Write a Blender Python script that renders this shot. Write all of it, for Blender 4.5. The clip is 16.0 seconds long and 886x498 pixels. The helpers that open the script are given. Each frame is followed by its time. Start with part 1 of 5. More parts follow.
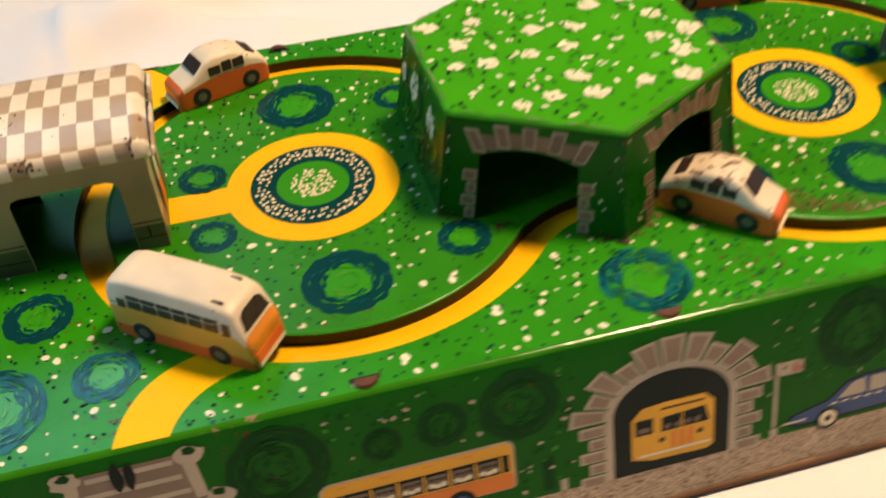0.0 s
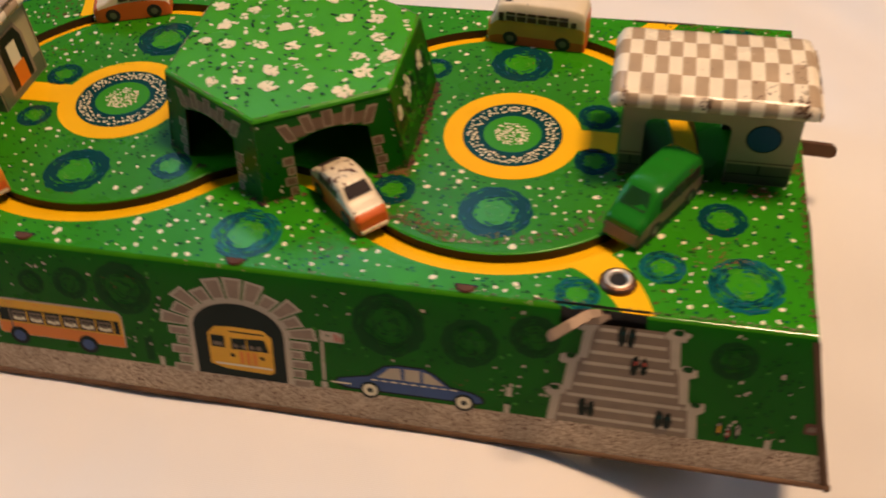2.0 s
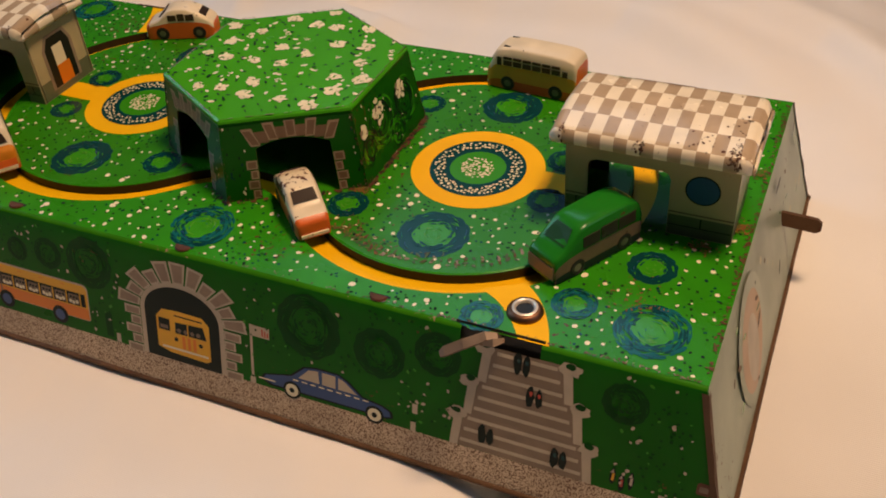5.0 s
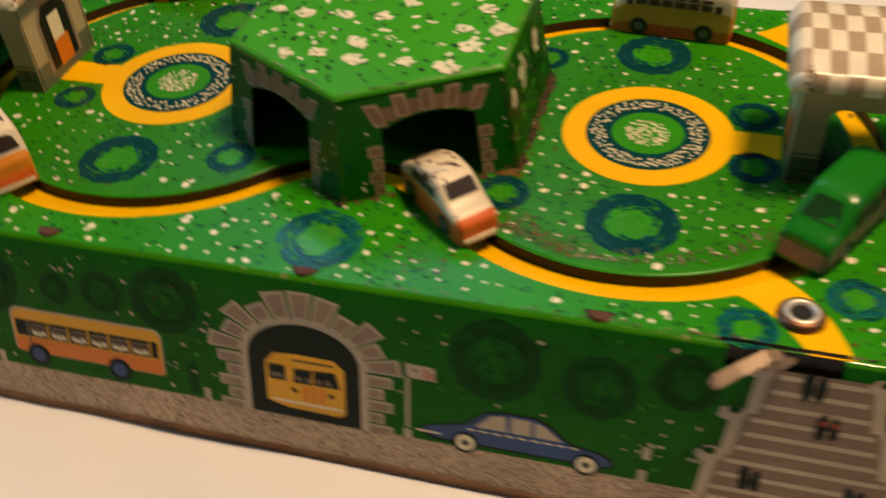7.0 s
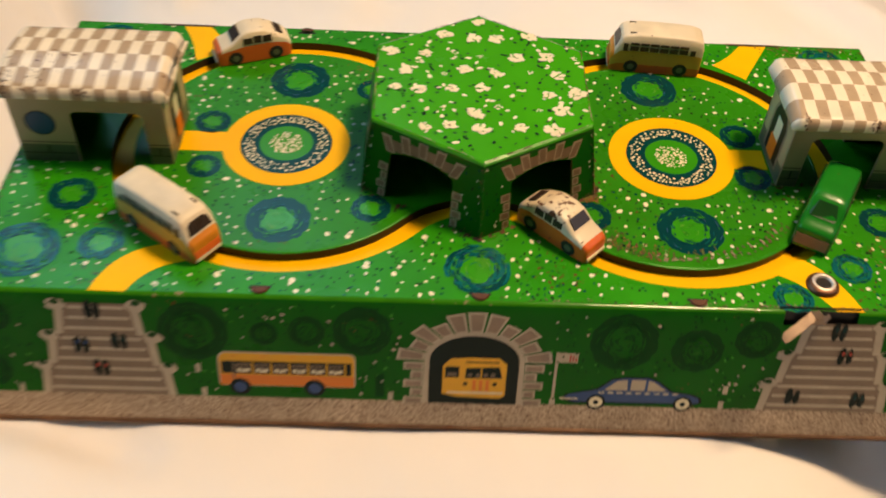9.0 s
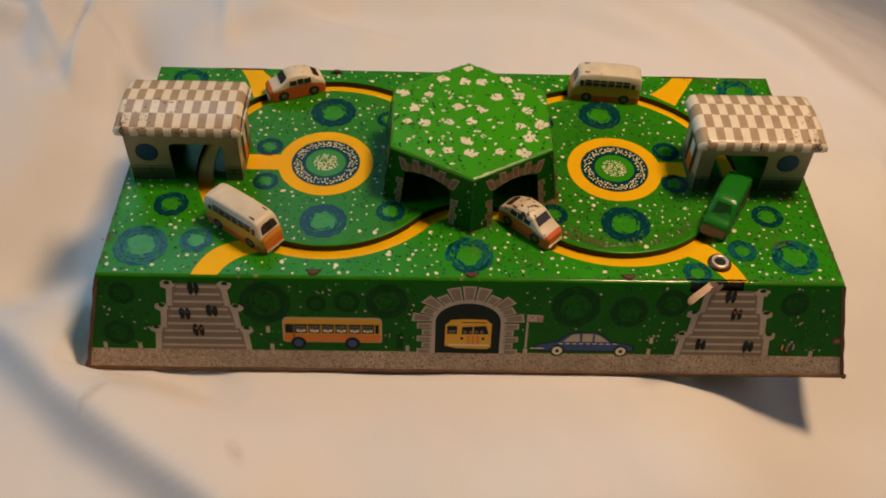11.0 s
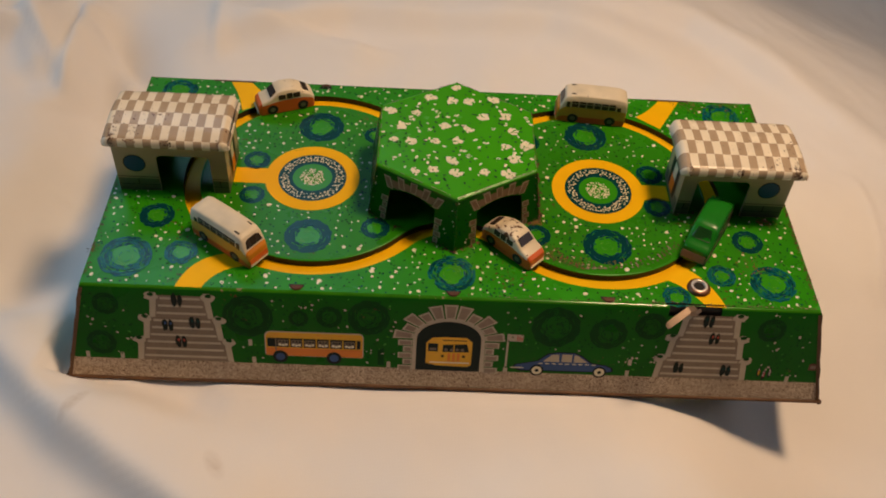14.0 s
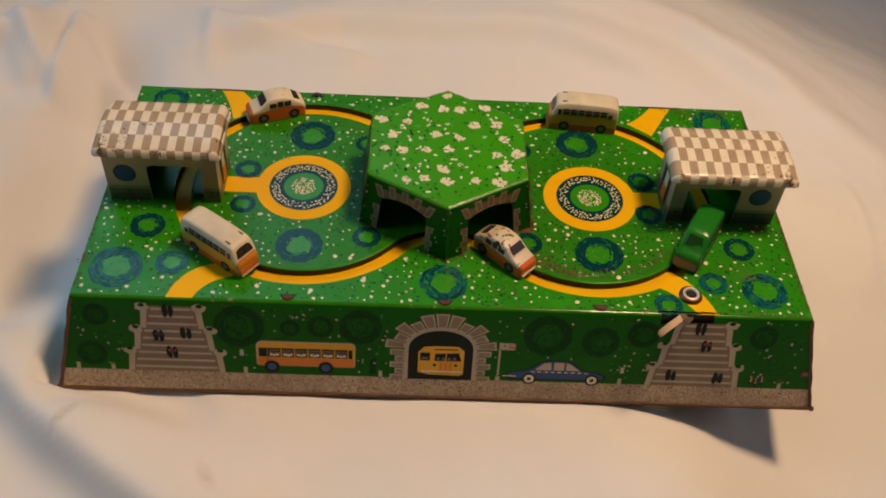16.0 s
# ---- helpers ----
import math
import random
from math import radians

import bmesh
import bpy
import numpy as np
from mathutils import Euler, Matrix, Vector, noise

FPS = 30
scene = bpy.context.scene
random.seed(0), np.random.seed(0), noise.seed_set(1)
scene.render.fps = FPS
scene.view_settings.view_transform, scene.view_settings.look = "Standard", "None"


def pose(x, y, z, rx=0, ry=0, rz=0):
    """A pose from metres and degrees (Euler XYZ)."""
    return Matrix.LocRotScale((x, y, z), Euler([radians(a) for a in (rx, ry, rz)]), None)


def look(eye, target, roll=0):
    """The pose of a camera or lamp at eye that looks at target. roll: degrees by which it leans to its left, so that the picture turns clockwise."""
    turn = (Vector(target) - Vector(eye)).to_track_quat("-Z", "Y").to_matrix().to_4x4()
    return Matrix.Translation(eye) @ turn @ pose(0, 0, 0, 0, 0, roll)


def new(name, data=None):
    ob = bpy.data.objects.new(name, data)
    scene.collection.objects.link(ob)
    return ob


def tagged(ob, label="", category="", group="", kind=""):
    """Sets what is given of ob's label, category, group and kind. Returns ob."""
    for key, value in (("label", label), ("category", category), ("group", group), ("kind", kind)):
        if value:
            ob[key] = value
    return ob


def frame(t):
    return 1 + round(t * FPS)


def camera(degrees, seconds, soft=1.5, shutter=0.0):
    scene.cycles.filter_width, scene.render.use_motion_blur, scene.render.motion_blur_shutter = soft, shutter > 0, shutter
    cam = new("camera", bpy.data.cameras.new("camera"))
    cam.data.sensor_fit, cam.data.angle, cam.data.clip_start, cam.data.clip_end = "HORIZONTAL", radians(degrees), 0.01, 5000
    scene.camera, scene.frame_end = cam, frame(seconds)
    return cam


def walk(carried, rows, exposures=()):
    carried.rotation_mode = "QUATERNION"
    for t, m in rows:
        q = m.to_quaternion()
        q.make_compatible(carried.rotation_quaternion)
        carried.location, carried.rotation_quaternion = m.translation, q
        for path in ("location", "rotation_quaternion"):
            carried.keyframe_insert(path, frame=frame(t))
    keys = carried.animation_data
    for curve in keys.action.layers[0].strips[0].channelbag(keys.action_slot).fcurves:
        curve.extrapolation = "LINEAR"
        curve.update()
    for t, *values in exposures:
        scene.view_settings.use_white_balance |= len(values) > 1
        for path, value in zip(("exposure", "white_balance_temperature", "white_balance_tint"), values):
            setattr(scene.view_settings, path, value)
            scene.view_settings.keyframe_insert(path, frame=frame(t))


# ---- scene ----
SHUTTER = 0.6
cam = camera(49.44, 16.0, soft=1.85, shutter=SHUTTER)
# seconds, eye, target, roll
ROWS = [
    (0, (-0.0932, -0.2363, 0.2396), (-0.0447, -0.0191, 0.0385), -3.42),
    (0.5, (-0.0409, -0.2588, 0.2823), (-0.0241, -0.0433, 0.0742), -3.78),
    (1, (0.0146, -0.2777, 0.3023), (0.0008, -0.0674, 0.0888), -5.43),
    (1.5, (0.0606, -0.2890, 0.3010), (0.0326, -0.0851, 0.0827), -4.16),
    (2, (0.1254, -0.2901, 0.2908), (0.0741, -0.0846, 0.0783), -3.69),
    (2.5, (0.1715, -0.2925, 0.2857), (0.0967, -0.0886, 0.0787), -4.38),
    (3, (0.2023, -0.2902, 0.2713), (0.0972, -0.0945, 0.0697), -6.49),
    (3.5, (0.2147, -0.2908, 0.2753), (0.1103, -0.0946, 0.0738), -5.14),
    (4, (0.2153, -0.2851, 0.2737), (0.1078, -0.0799, 0.0830), -4.56),
    (4.2, (0.2133, -0.2888, 0.2748), (0.1079, -0.0811, 0.0858), -4.38),
    (6.3, (0.1964, -0.2823, 0.2589), (0.0963, -0.0772, 0.0642), -5.08),
    (6.5, (0.1760, -0.2707, 0.2467), (0.0835, -0.0653, 0.0485), -4.89),
    (7, (0.0951, -0.2538, 0.2351), (0.0268, -0.0408, 0.0351), -4.01),
    (7.5, (0.0333, -0.2547, 0.2457), (0.0075, -0.0259, 0.0534), -0.93),
    (8, (0.0057, -0.2581, 0.2480), (0.0096, -0.0323, 0.0506), 3.22),
    (8.5, (-0.0005, -0.2680, 0.2592), (0.0007, -0.0520, 0.0510), 1.29),
    (9, (-0.0235, -0.3130, 0.3210), (-0.0154, -0.1043, 0.1056), 3.32),
    (9.2, (-0.0313, -0.3325, 0.3392), (-0.0219, -0.1272, 0.1206), 3.49),
    (11.3, (-0.0248, -0.4077, 0.4248), (-0.0186, -0.2030, 0.2055), 2.01),
    (11.5, (-0.0216, -0.4090, 0.4248), (-0.0205, -0.2028, 0.2069), 0.91),
    (12, (-0.0279, -0.4049, 0.4324), (-0.0193, -0.1986, 0.2147), 3.71),
    (12.5, (-0.0266, -0.4047, 0.4281), (-0.0169, -0.1975, 0.2114), 4.28),
    (13, (-0.0258, -0.4036, 0.4275), (-0.0151, -0.1973, 0.2099), 4.26),
    (13.5, (-0.0251, -0.4020, 0.4296), (-0.0130, -0.1967, 0.2111), 4.75),
    (14, (-0.0237, -0.4027, 0.4315), (-0.0130, -0.1970, 0.2133), 4.46),
    (14.5, (-0.0219, -0.4026, 0.4328), (-0.0131, -0.1951, 0.2163), 3.93),
    (15, (-0.0239, -0.4021, 0.4317), (-0.0117, -0.1950, 0.2150), 4.74),
    (15.5, (-0.0224, -0.4029, 0.4300), (-0.0101, -0.1961, 0.2130), 4.62),
    (16, (-0.0221, -0.4002, 0.4329), (-0.0098, -0.1937, 0.2156), 4.50),
]
EXPOSURES = [(0.0, 0.42, 6250, 7), (0.5, 0.40, 6200, 8), (1.5, 0.10, 6300, 11), (2.5, -0.22, 6250, 14), (4.2, -0.25, 6250, 13), (6.3, -0.42, 6500, 9), (7.5, 0.15, 6350, 0),
             (8.5, 0.20, 6350, 2), (9.2, 0.16, 6350, 5), (11.3, -0.48, 6300, 9), (16.0, -0.48, 6320, 9)]
walk(cam, [(t, look(eye, target, roll)) for t, eye, target, roll in ROWS], EXPOSURES)

# ---------------------------------------------------------------- world and lights
world = bpy.data.worlds.new("sky")
scene.world = world
world.use_nodes = True
wn = world.node_tree
sky = wn.nodes.new("ShaderNodeTexSky")
sky.sky_type = "NISHITA"
sky.sun_disc = False
sky.sun_elevation, sky.sun_rotation = radians(32), radians(200)
wn.nodes["Background"].inputs["Strength"].default_value = 0.12
wn.links.new(sky.outputs["Color"], wn.nodes["Background"].inputs["Color"])


def area_lamp(name, eye, target, watts, color, sx, sy):
    data = bpy.data.lights.new(name, "AREA")
    data.shape, data.size, data.size_y = "RECTANGLE", sx, sy
    data.energy, data.color = watts, color
    ob = new(name, data)
    ob.matrix_world = look(eye, target)
    return ob


# daylight in the opening of the window
area_lamp("window_daylight", (-0.82, 1.88, 2.27), (-0.82, 0.0, 1.4), 13.0, (0.42, 0.75, 1.0), 1.3, 0.95)
area_lamp("side_window_daylight", (-2.18, 0.1, 1.1), (0.0, 0.1, 0.2), 20.0, (0.42, 0.73, 1.0), 1.2, 1.2)
area_lamp("east_window_daylight", (2.18, -0.2, 1.3), (0.0, -0.1, 0.2), 5.0, (0.90, 0.90, 1.0), 1.2, 1.2)
# the warm shaded lamp over the bed
bulb = bpy.data.lights.new("room_lamp", "SPOT")
bulb.energy, bulb.color, bulb.shadow_soft_size = 50.5, (1.0, 0.655, 0.37), 0.10
bulb.spot_size, bulb.spot_blend = radians(112), 1.0
new("room_lamp", bulb).matrix_world = look((0.34, 0.03, 1.02), (0.02, -0.12, 0.0))

# ---------------------------------------------------------------- materials


def mat(name, color, rough=0.35, metal=0.0, vary=0.12, scale=60.0, spots=0.0, spot_color=(0.10, 0.035, 0.012), bump=0.05, coat=0.0,
        speck=None, speck_amount=0.0, speck_scale=900.0, spec=0.35):
    """A painted, worn surface: colour that drifts at two scales, worn spots that show what lies below, fine relief."""
    m = bpy.data.materials.new(name)
    m.use_nodes = True
    nt = m.node_tree
    b = nt.nodes["Principled BSDF"]
    co = nt.nodes.new("ShaderNodeTexCoord")
    info = nt.nodes.new("ShaderNodeObjectInfo")
    off = nt.nodes.new("ShaderNodeVectorMath")
    off.operation = "ADD"
    nt.links.new(co.outputs["Object"], off.inputs[0])
    nt.links.new(info.outputs["Random"], off.inputs[1])

    def tex(s, detail):
        n = nt.nodes.new("ShaderNodeTexNoise")
        n.inputs["Scale"].default_value, n.inputs["Detail"].default_value = s, detail
        nt.links.new(off.outputs[0], n.inputs["Vector"])
        return n.outputs["Fac"]

    def ramp(fac, lo, hi):
        r = nt.nodes.new("ShaderNodeMapRange")
        r.inputs["From Min"].default_value, r.inputs["From Max"].default_value = lo, hi
        nt.links.new(fac, r.inputs["Value"])
        return r.outputs["Result"]

    def mix(fac, a, c):
        n = nt.nodes.new("ShaderNodeMix")
        n.data_type = "RGBA"
        if fac is not None:
            nt.links.new(fac, n.inputs[0])
        for sock, v in ((n.inputs[6], a), (n.inputs[7], c)):
            if isinstance(v, tuple):
                sock.default_value = (*v, 1)
            else:
                nt.links.new(v, sock)
        return n.outputs[2]

    dark = tuple(c * (1 - vary) for c in color)
    light = tuple(min(1, c * (1 + vary)) for c in color)
    col = mix(ramp(tex(scale, 5), 0.3, 0.7), dark, light)
    col = mix(ramp(tex(scale * 0.13, 3), 0.35, 0.75), col, tuple(c * (1 - 0.8 * vary) for c in color))
    if speck is not None:
        col = mix(ramp(tex(speck_scale, 2), 0.62 - speck_amount, 0.66 - speck_amount), col, speck)
    rough_out = ramp(tex(scale * 0.7, 4), 0.2, 0.8)
    rr = nt.nodes.new("ShaderNodeMapRange")
    rr.inputs["To Min"].default_value, rr.inputs["To Max"].default_value = rough * 0.8, min(1, rough * 1.25)
    nt.links.new(rough_out, rr.inputs["Value"])
    nt.links.new(rr.outputs["Result"], b.inputs["Roughness"])
    if spots > 0:
        fine, broad = tex(430.0, 6), tex(24.0, 2)
        both = nt.nodes.new("ShaderNodeMath")
        both.operation = "MULTIPLY"
        nt.links.new(fine, both.inputs[0])
        nt.links.new(broad, both.inputs[1])
        col = mix(ramp(both.outputs[0], 0.47 - spots, 0.50 - spots), col, spot_color)
    nt.links.new(col, b.inputs["Base Color"])
    b.inputs["Metallic"].default_value = metal
    b.inputs["Specular IOR Level"].default_value = spec
    b.inputs["Coat Weight"].default_value = coat
    b.inputs["Coat Roughness"].default_value = 0.12
    if bump:
        bp = nt.nodes.new("ShaderNodeBump")
        bp.inputs["Strength"].default_value, bp.inputs["Distance"].default_value = bump, 0.002
        nt.links.new(tex(scale * 1.6, 4), bp.inputs["Height"])
        nt.links.new(bp.outputs["Normal"], b.inputs["Normal"])
    return m


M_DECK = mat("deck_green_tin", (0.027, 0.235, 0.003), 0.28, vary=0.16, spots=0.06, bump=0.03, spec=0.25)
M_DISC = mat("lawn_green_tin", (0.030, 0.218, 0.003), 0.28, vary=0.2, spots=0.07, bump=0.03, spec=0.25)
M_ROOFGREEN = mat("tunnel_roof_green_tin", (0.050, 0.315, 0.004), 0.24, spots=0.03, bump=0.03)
# deck green turned down; the weaker light on the sides is in the colour
M_PANEL = mat("panel_green_tin_shaded", (0.005, 0.105, 0.002), 0.30, spots=0.05, spec=0.10, bump=0.03)
# darker than the roof green: shade on the upright walls painted in
M_TUNNEL = mat("tunnel_wall_green_shaded", (0.006, 0.090, 0.002), 0.30, spots=0.07, spec=0.12, bump=0.03)
M_END = mat("end_panel_tin", (0.33, 0.37, 0.27), 0.38, vary=0.3, scale=25, spots=0.07, bump=0.05)
M_YELLOW = mat("yellow_print", (0.88, 0.48, 0.001), 0.36, spots=0.03, vary=0.08, bump=0.03, spec=0.10)
M_BUSH = mat("bush_print", (0.003, 0.045, 0.048), 0.19, bump=0.03, spec=0.25)
M_BUSH2 = mat("dark_bush_print", (0.003, 0.053, 0.006), 0.32, spec=0.08, bump=0.03)
M_LEAF = mat("light_leaf_print", (0.038, 0.275, 0.007), 0.19, bump=0.03)
M_TEAL = mat("teal_print", (0.006, 0.105, 0.110), 0.19, bump=0.03, spec=0.25)
M_PALELEAF = mat("pale_leaf_print", (0.12, 0.34, 0.03), 0.19, bump=0.03)
M_STEP = mat("stair_brown_print", (0.215, 0.155, 0.108), 0.4, vary=0.15, scale=150)
M_WORN = mat("worn_dull_print", (0.075, 0.105, 0.022), 0.35, vary=0.4, scale=220, spots=0.07)
M_CREAM = mat("cream_print", (0.78, 0.71, 0.50), 0.24, vary=0.07, spots=0.03)
M_INK = mat("dark_ink_print", (0.006, 0.013, 0.010), 0.4, spec=0.12)
M_BLACK = mat("black_paint_and_hole_shade", (0.010, 0.008, 0.007), 0.45)
# near-black for the shade on the road's edges; also colours some dark flakes
M_SLOTWALL = mat("slot_shade_and_flake", (0.012, 0.008, 0.006), 0.5)
M_DARKTIN = mat("unpainted_inside_tin", (0.035, 0.030, 0.026), 0.6)
M_STONE = mat("stone_print", (0.27, 0.20, 0.14), 0.4, vary=0.2, scale=150)
M_STONE2 = mat("pale_stone_print", (0.46, 0.39, 0.29), 0.4, vary=0.12, scale=150)
M_STONE3 = mat("shaded_stone_print", (0.16, 0.115, 0.075), 0.4, vary=0.2, scale=150)
M_EDGE = mat("worn_folded_edge", (0.035, 0.19, 0.004), 0.14, spots=0.09, spot_color=(0.30, 0.20, 0.12), vary=0.2, bump=0.08, spec=0.5)
M_TSTONE = mat("brown_stone_print", (0.20, 0.115, 0.065), 0.35, vary=0.25, scale=150)
M_TSTONE2 = mat("light_brown_stone_print", (0.36, 0.25, 0.16), 0.35, vary=0.2, scale=150)
M_GRAVEL = mat("gravel_print", (0.56, 0.44, 0.31), 0.42, vary=0.2, speck=(0.15, 0.080, 0.045), speck_amount=0.105, speck_scale=1700, spots=0.05)
M_RUST = mat("rusty_tin_edge", (0.125, 0.062, 0.028), 0.55, metal=0.2, vary=0.35, scale=90, spots=0.08, bump=0.2)
M_OXIDE = mat("orange_rust", (0.20, 0.095, 0.020), 0.5, vary=0.4, scale=200)
M_TABTIN = mat("brown_tab_tin", (0.11, 0.042, 0.022), 0.50, metal=0.2, vary=0.3, scale=200)
M_STEEL = mat("worn_steel", (0.20, 0.10, 0.06), 0.45, metal=1.0, vary=0.2, scale=120, spots=0.08, bump=0.1)
M_BRIGHT = mat("polished_steel", (0.74, 0.66, 0.57), 0.38, metal=0.55, vary=0.1, scale=150, bump=0.05)
M_LEVER = mat("dull_lever_steel", (0.17, 0.125, 0.095), 0.50, metal=0.7, vary=0.3, scale=120, spots=0.10, bump=0.15)
M_BLUE = mat("blue_print", (0.008, 0.055, 0.15), 0.34)
M_CARBLUE = mat("car_blue_print", (0.016, 0.060, 0.19), 0.36)
M_FADED = mat("faded_orange_print", (0.50, 0.33, 0.20), 0.4, vary=0.25, scale=40)
M_ORANGE = mat("orange_print", (0.72, 0.20, 0.010), 0.36)
M_AMBER = mat("amber_print", (0.74, 0.38, 0.008), 0.32, vary=0.15, spots=0.04)
M_RED = mat("red_print", (0.42, 0.05, 0.03), 0.4)
M_ROOF_A = mat("cream_roof_square", (0.80, 0.70, 0.54), 0.24, vary=0.10, scale=90, spots=0.065, bump=0.03)
M_ROOF_B = mat("taupe_roof_square", (0.42, 0.31, 0.205), 0.24, vary=0.14, scale=90, spots=0.065, bump=0.03)
M_STATION = mat("station_cream_wall", (0.43, 0.355, 0.20), 0.36, vary=0.1, spots=0.045)
M_PLINTH = mat("station_grey_plinth", (0.125, 0.13, 0.075), 0.38, vary=0.2)
M_VEHCREAM = mat("vehicle_cream_paint", (0.74, 0.63, 0.46), 0.36, vary=0.20, spots=0.080, bump=0.08)
M_VEHYEL = mat("vehicle_yellow_paint", (0.62, 0.34, 0.05), 0.36, vary=0.15, spots=0.05)
M_VEHRED = mat("vehicle_orange_paint", (0.66, 0.13, 0.02), 0.36, vary=0.2, spots=0.06)
M_VEHORANGE = mat("vehicle_amber_paint", (0.68, 0.24, 0.015), 0.36, vary=0.2, spots=0.05)
M_VEHGREEN = mat("vehicle_green_paint", (0.012, 0.165, 0.010), 0.24, vary=0.15, spots=0.055)
# brown taken darker so the paint itself holds the tunnel's shade
M_VEHBROWN = mat("vehicle_brown_shaded", (0.062, 0.042, 0.030), 0.42, vary=0.2, spots=0.06, spec=0.15)
M_GLASSPRINT = mat("dark_window_print", (0.035, 0.022, 0.016), 0.3)
M_SCREEN = mat("dull_green_window_print", (0.012, 0.060, 0.010), 0.3, vary=0.25, scale=150)
M_VEHSILL = mat("dark_sill_paint", (0.010, 0.012, 0.016), 0.4, vary=0.2)
M_VEHTAN = mat("worn_tan_paint", (0.24, 0.145, 0.085), 0.4, vary=0.25, scale=120, spots=0.07)
M_TYRE = mat("tyre_print", (0.020, 0.016, 0.014), 0.5)
M_CLOTH = mat("white_cotton_sheet", (0.80, 0.755, 0.725), 0.9, vary=0.03, scale=14, bump=0.06, spec=0.2)
M_WALL = mat("plain_wall", (0.17, 0.15, 0.13), 0.9, vary=0.05, scale=3)
M_CEIL = mat("plain_ceiling", (0.19, 0.18, 0.17), 0.9, vary=0.04, scale=3)
M_FLOOR = mat("plain_floor", (0.25, 0.19, 0.14), 0.7, vary=0.2, scale=8)

# weave and broad creases of the sheet
nt = M_CLOTH.node_tree
for axis in ("X", "Y"):
    wv = nt.nodes.new("ShaderNodeTexWave")
    wv.bands_direction = axis
    wv.inputs["Scale"].default_value = 420.0
    wv.inputs["Distortion"].default_value = 0.6
    bp = nt.nodes.new("ShaderNodeBump")
    bp.inputs["Strength"].default_value, bp.inputs["Distance"].default_value = 0.10, 0.0006
    tc = nt.nodes.new("ShaderNodeTexCoord")
    nt.links.new(tc.outputs["Object"], wv.inputs["Vector"])
    nt.links.new(wv.outputs["Fac"], bp.inputs["Height"])
    b = nt.nodes["Principled BSDF"]
    if b.inputs["Normal"].is_linked:
        nt.links.new(b.inputs["Normal"].links[0].from_socket, bp.inputs["Normal"])
    nt.links.new(bp.outputs["Normal"], b.inputs["Normal"])

# two faint brown stains
for (sx, sy), (rx, ry), turn, depth in (((-0.188, -0.13), (0.0028, 0.0085), -22.0, 0.34), ((-0.114, -0.159), (0.0035, 0.008), 25.0, 0.22)):
    tc, mp, ln, nz = (nt.nodes.new("ShaderNode" + kind) for kind in ("TexCoord", "Mapping", "VectorMath", "TexNoise"))
    mp.vector_type = "TEXTURE"
    mp.inputs["Location"].default_value, mp.inputs["Rotation"].default_value, mp.inputs["Scale"].default_value = (sx, sy, 0), (0, 0, radians(turn)), (rx, ry, 1.0)
    ln.operation = "LENGTH"
    nz.inputs["Scale"].default_value = 220.0
    nt.links.new(tc.outputs["Object"], mp.inputs["Vector"])
    nt.links.new(mp.outputs["Vector"], ln.inputs[0])
    nt.links.new(tc.outputs["Object"], nz.inputs["Vector"])
    fade = nt.nodes.new("ShaderNodeMapRange")
    fade.inputs["From Min"].default_value, fade.inputs["From Max"].default_value = 1.5, 0.2
    fade.inputs["To Max"].default_value = depth * 2
    nt.links.new(ln.outputs["Value"], fade.inputs["Value"])
    amount = nt.nodes.new("ShaderNodeMath")
    amount.operation = "MULTIPLY"
    nt.links.new(fade.outputs["Result"], amount.inputs[0])
    nt.links.new(nz.outputs["Fac"], amount.inputs[1])
    mx = nt.nodes.new("ShaderNodeMix")
    mx.data_type = "RGBA"
    nt.links.new(amount.outputs[0], mx.inputs[0])
    base = nt.nodes["Principled BSDF"].inputs["Base Color"]
    nt.links.new(base.links[0].from_socket, mx.inputs[6])
    mx.inputs[7].default_value = (0.30, 0.20, 0.12, 1)
    nt.links.new(mx.outputs[2], base)

# ---------------------------------------------------------------- mesh helpers
# The toy is laid out in decimetres from the middle of its deck; S brings that into the world.
DECK = 0.058
S = 0.1
SHIFT = 0.011
rng = random.Random(7)


def W(x, y, z):
    return ((x + SHIFT) * S, y * S, DECK + z * S)


def mesh_object(name, verts, faces, mats, index=None, parent=None, label="", smooth=False, convert=True):
    me = bpy.data.meshes.new(name)
    me.from_pydata([W(*v) for v in verts] if convert else verts, [], faces)
    for m in mats if isinstance(mats, (list, tuple)) else [mats]:
        me.materials.append(m)
    if index is not None:
        me.polygons.foreach_set("material_index", index)
    if smooth:
        me.polygons.foreach_set("use_smooth", [True] * len(faces))
    me.update()
    ob = new(name, me)
    if parent is not None:
        ob.parent = parent
    if label:
        tagged(ob, label)
    return ob


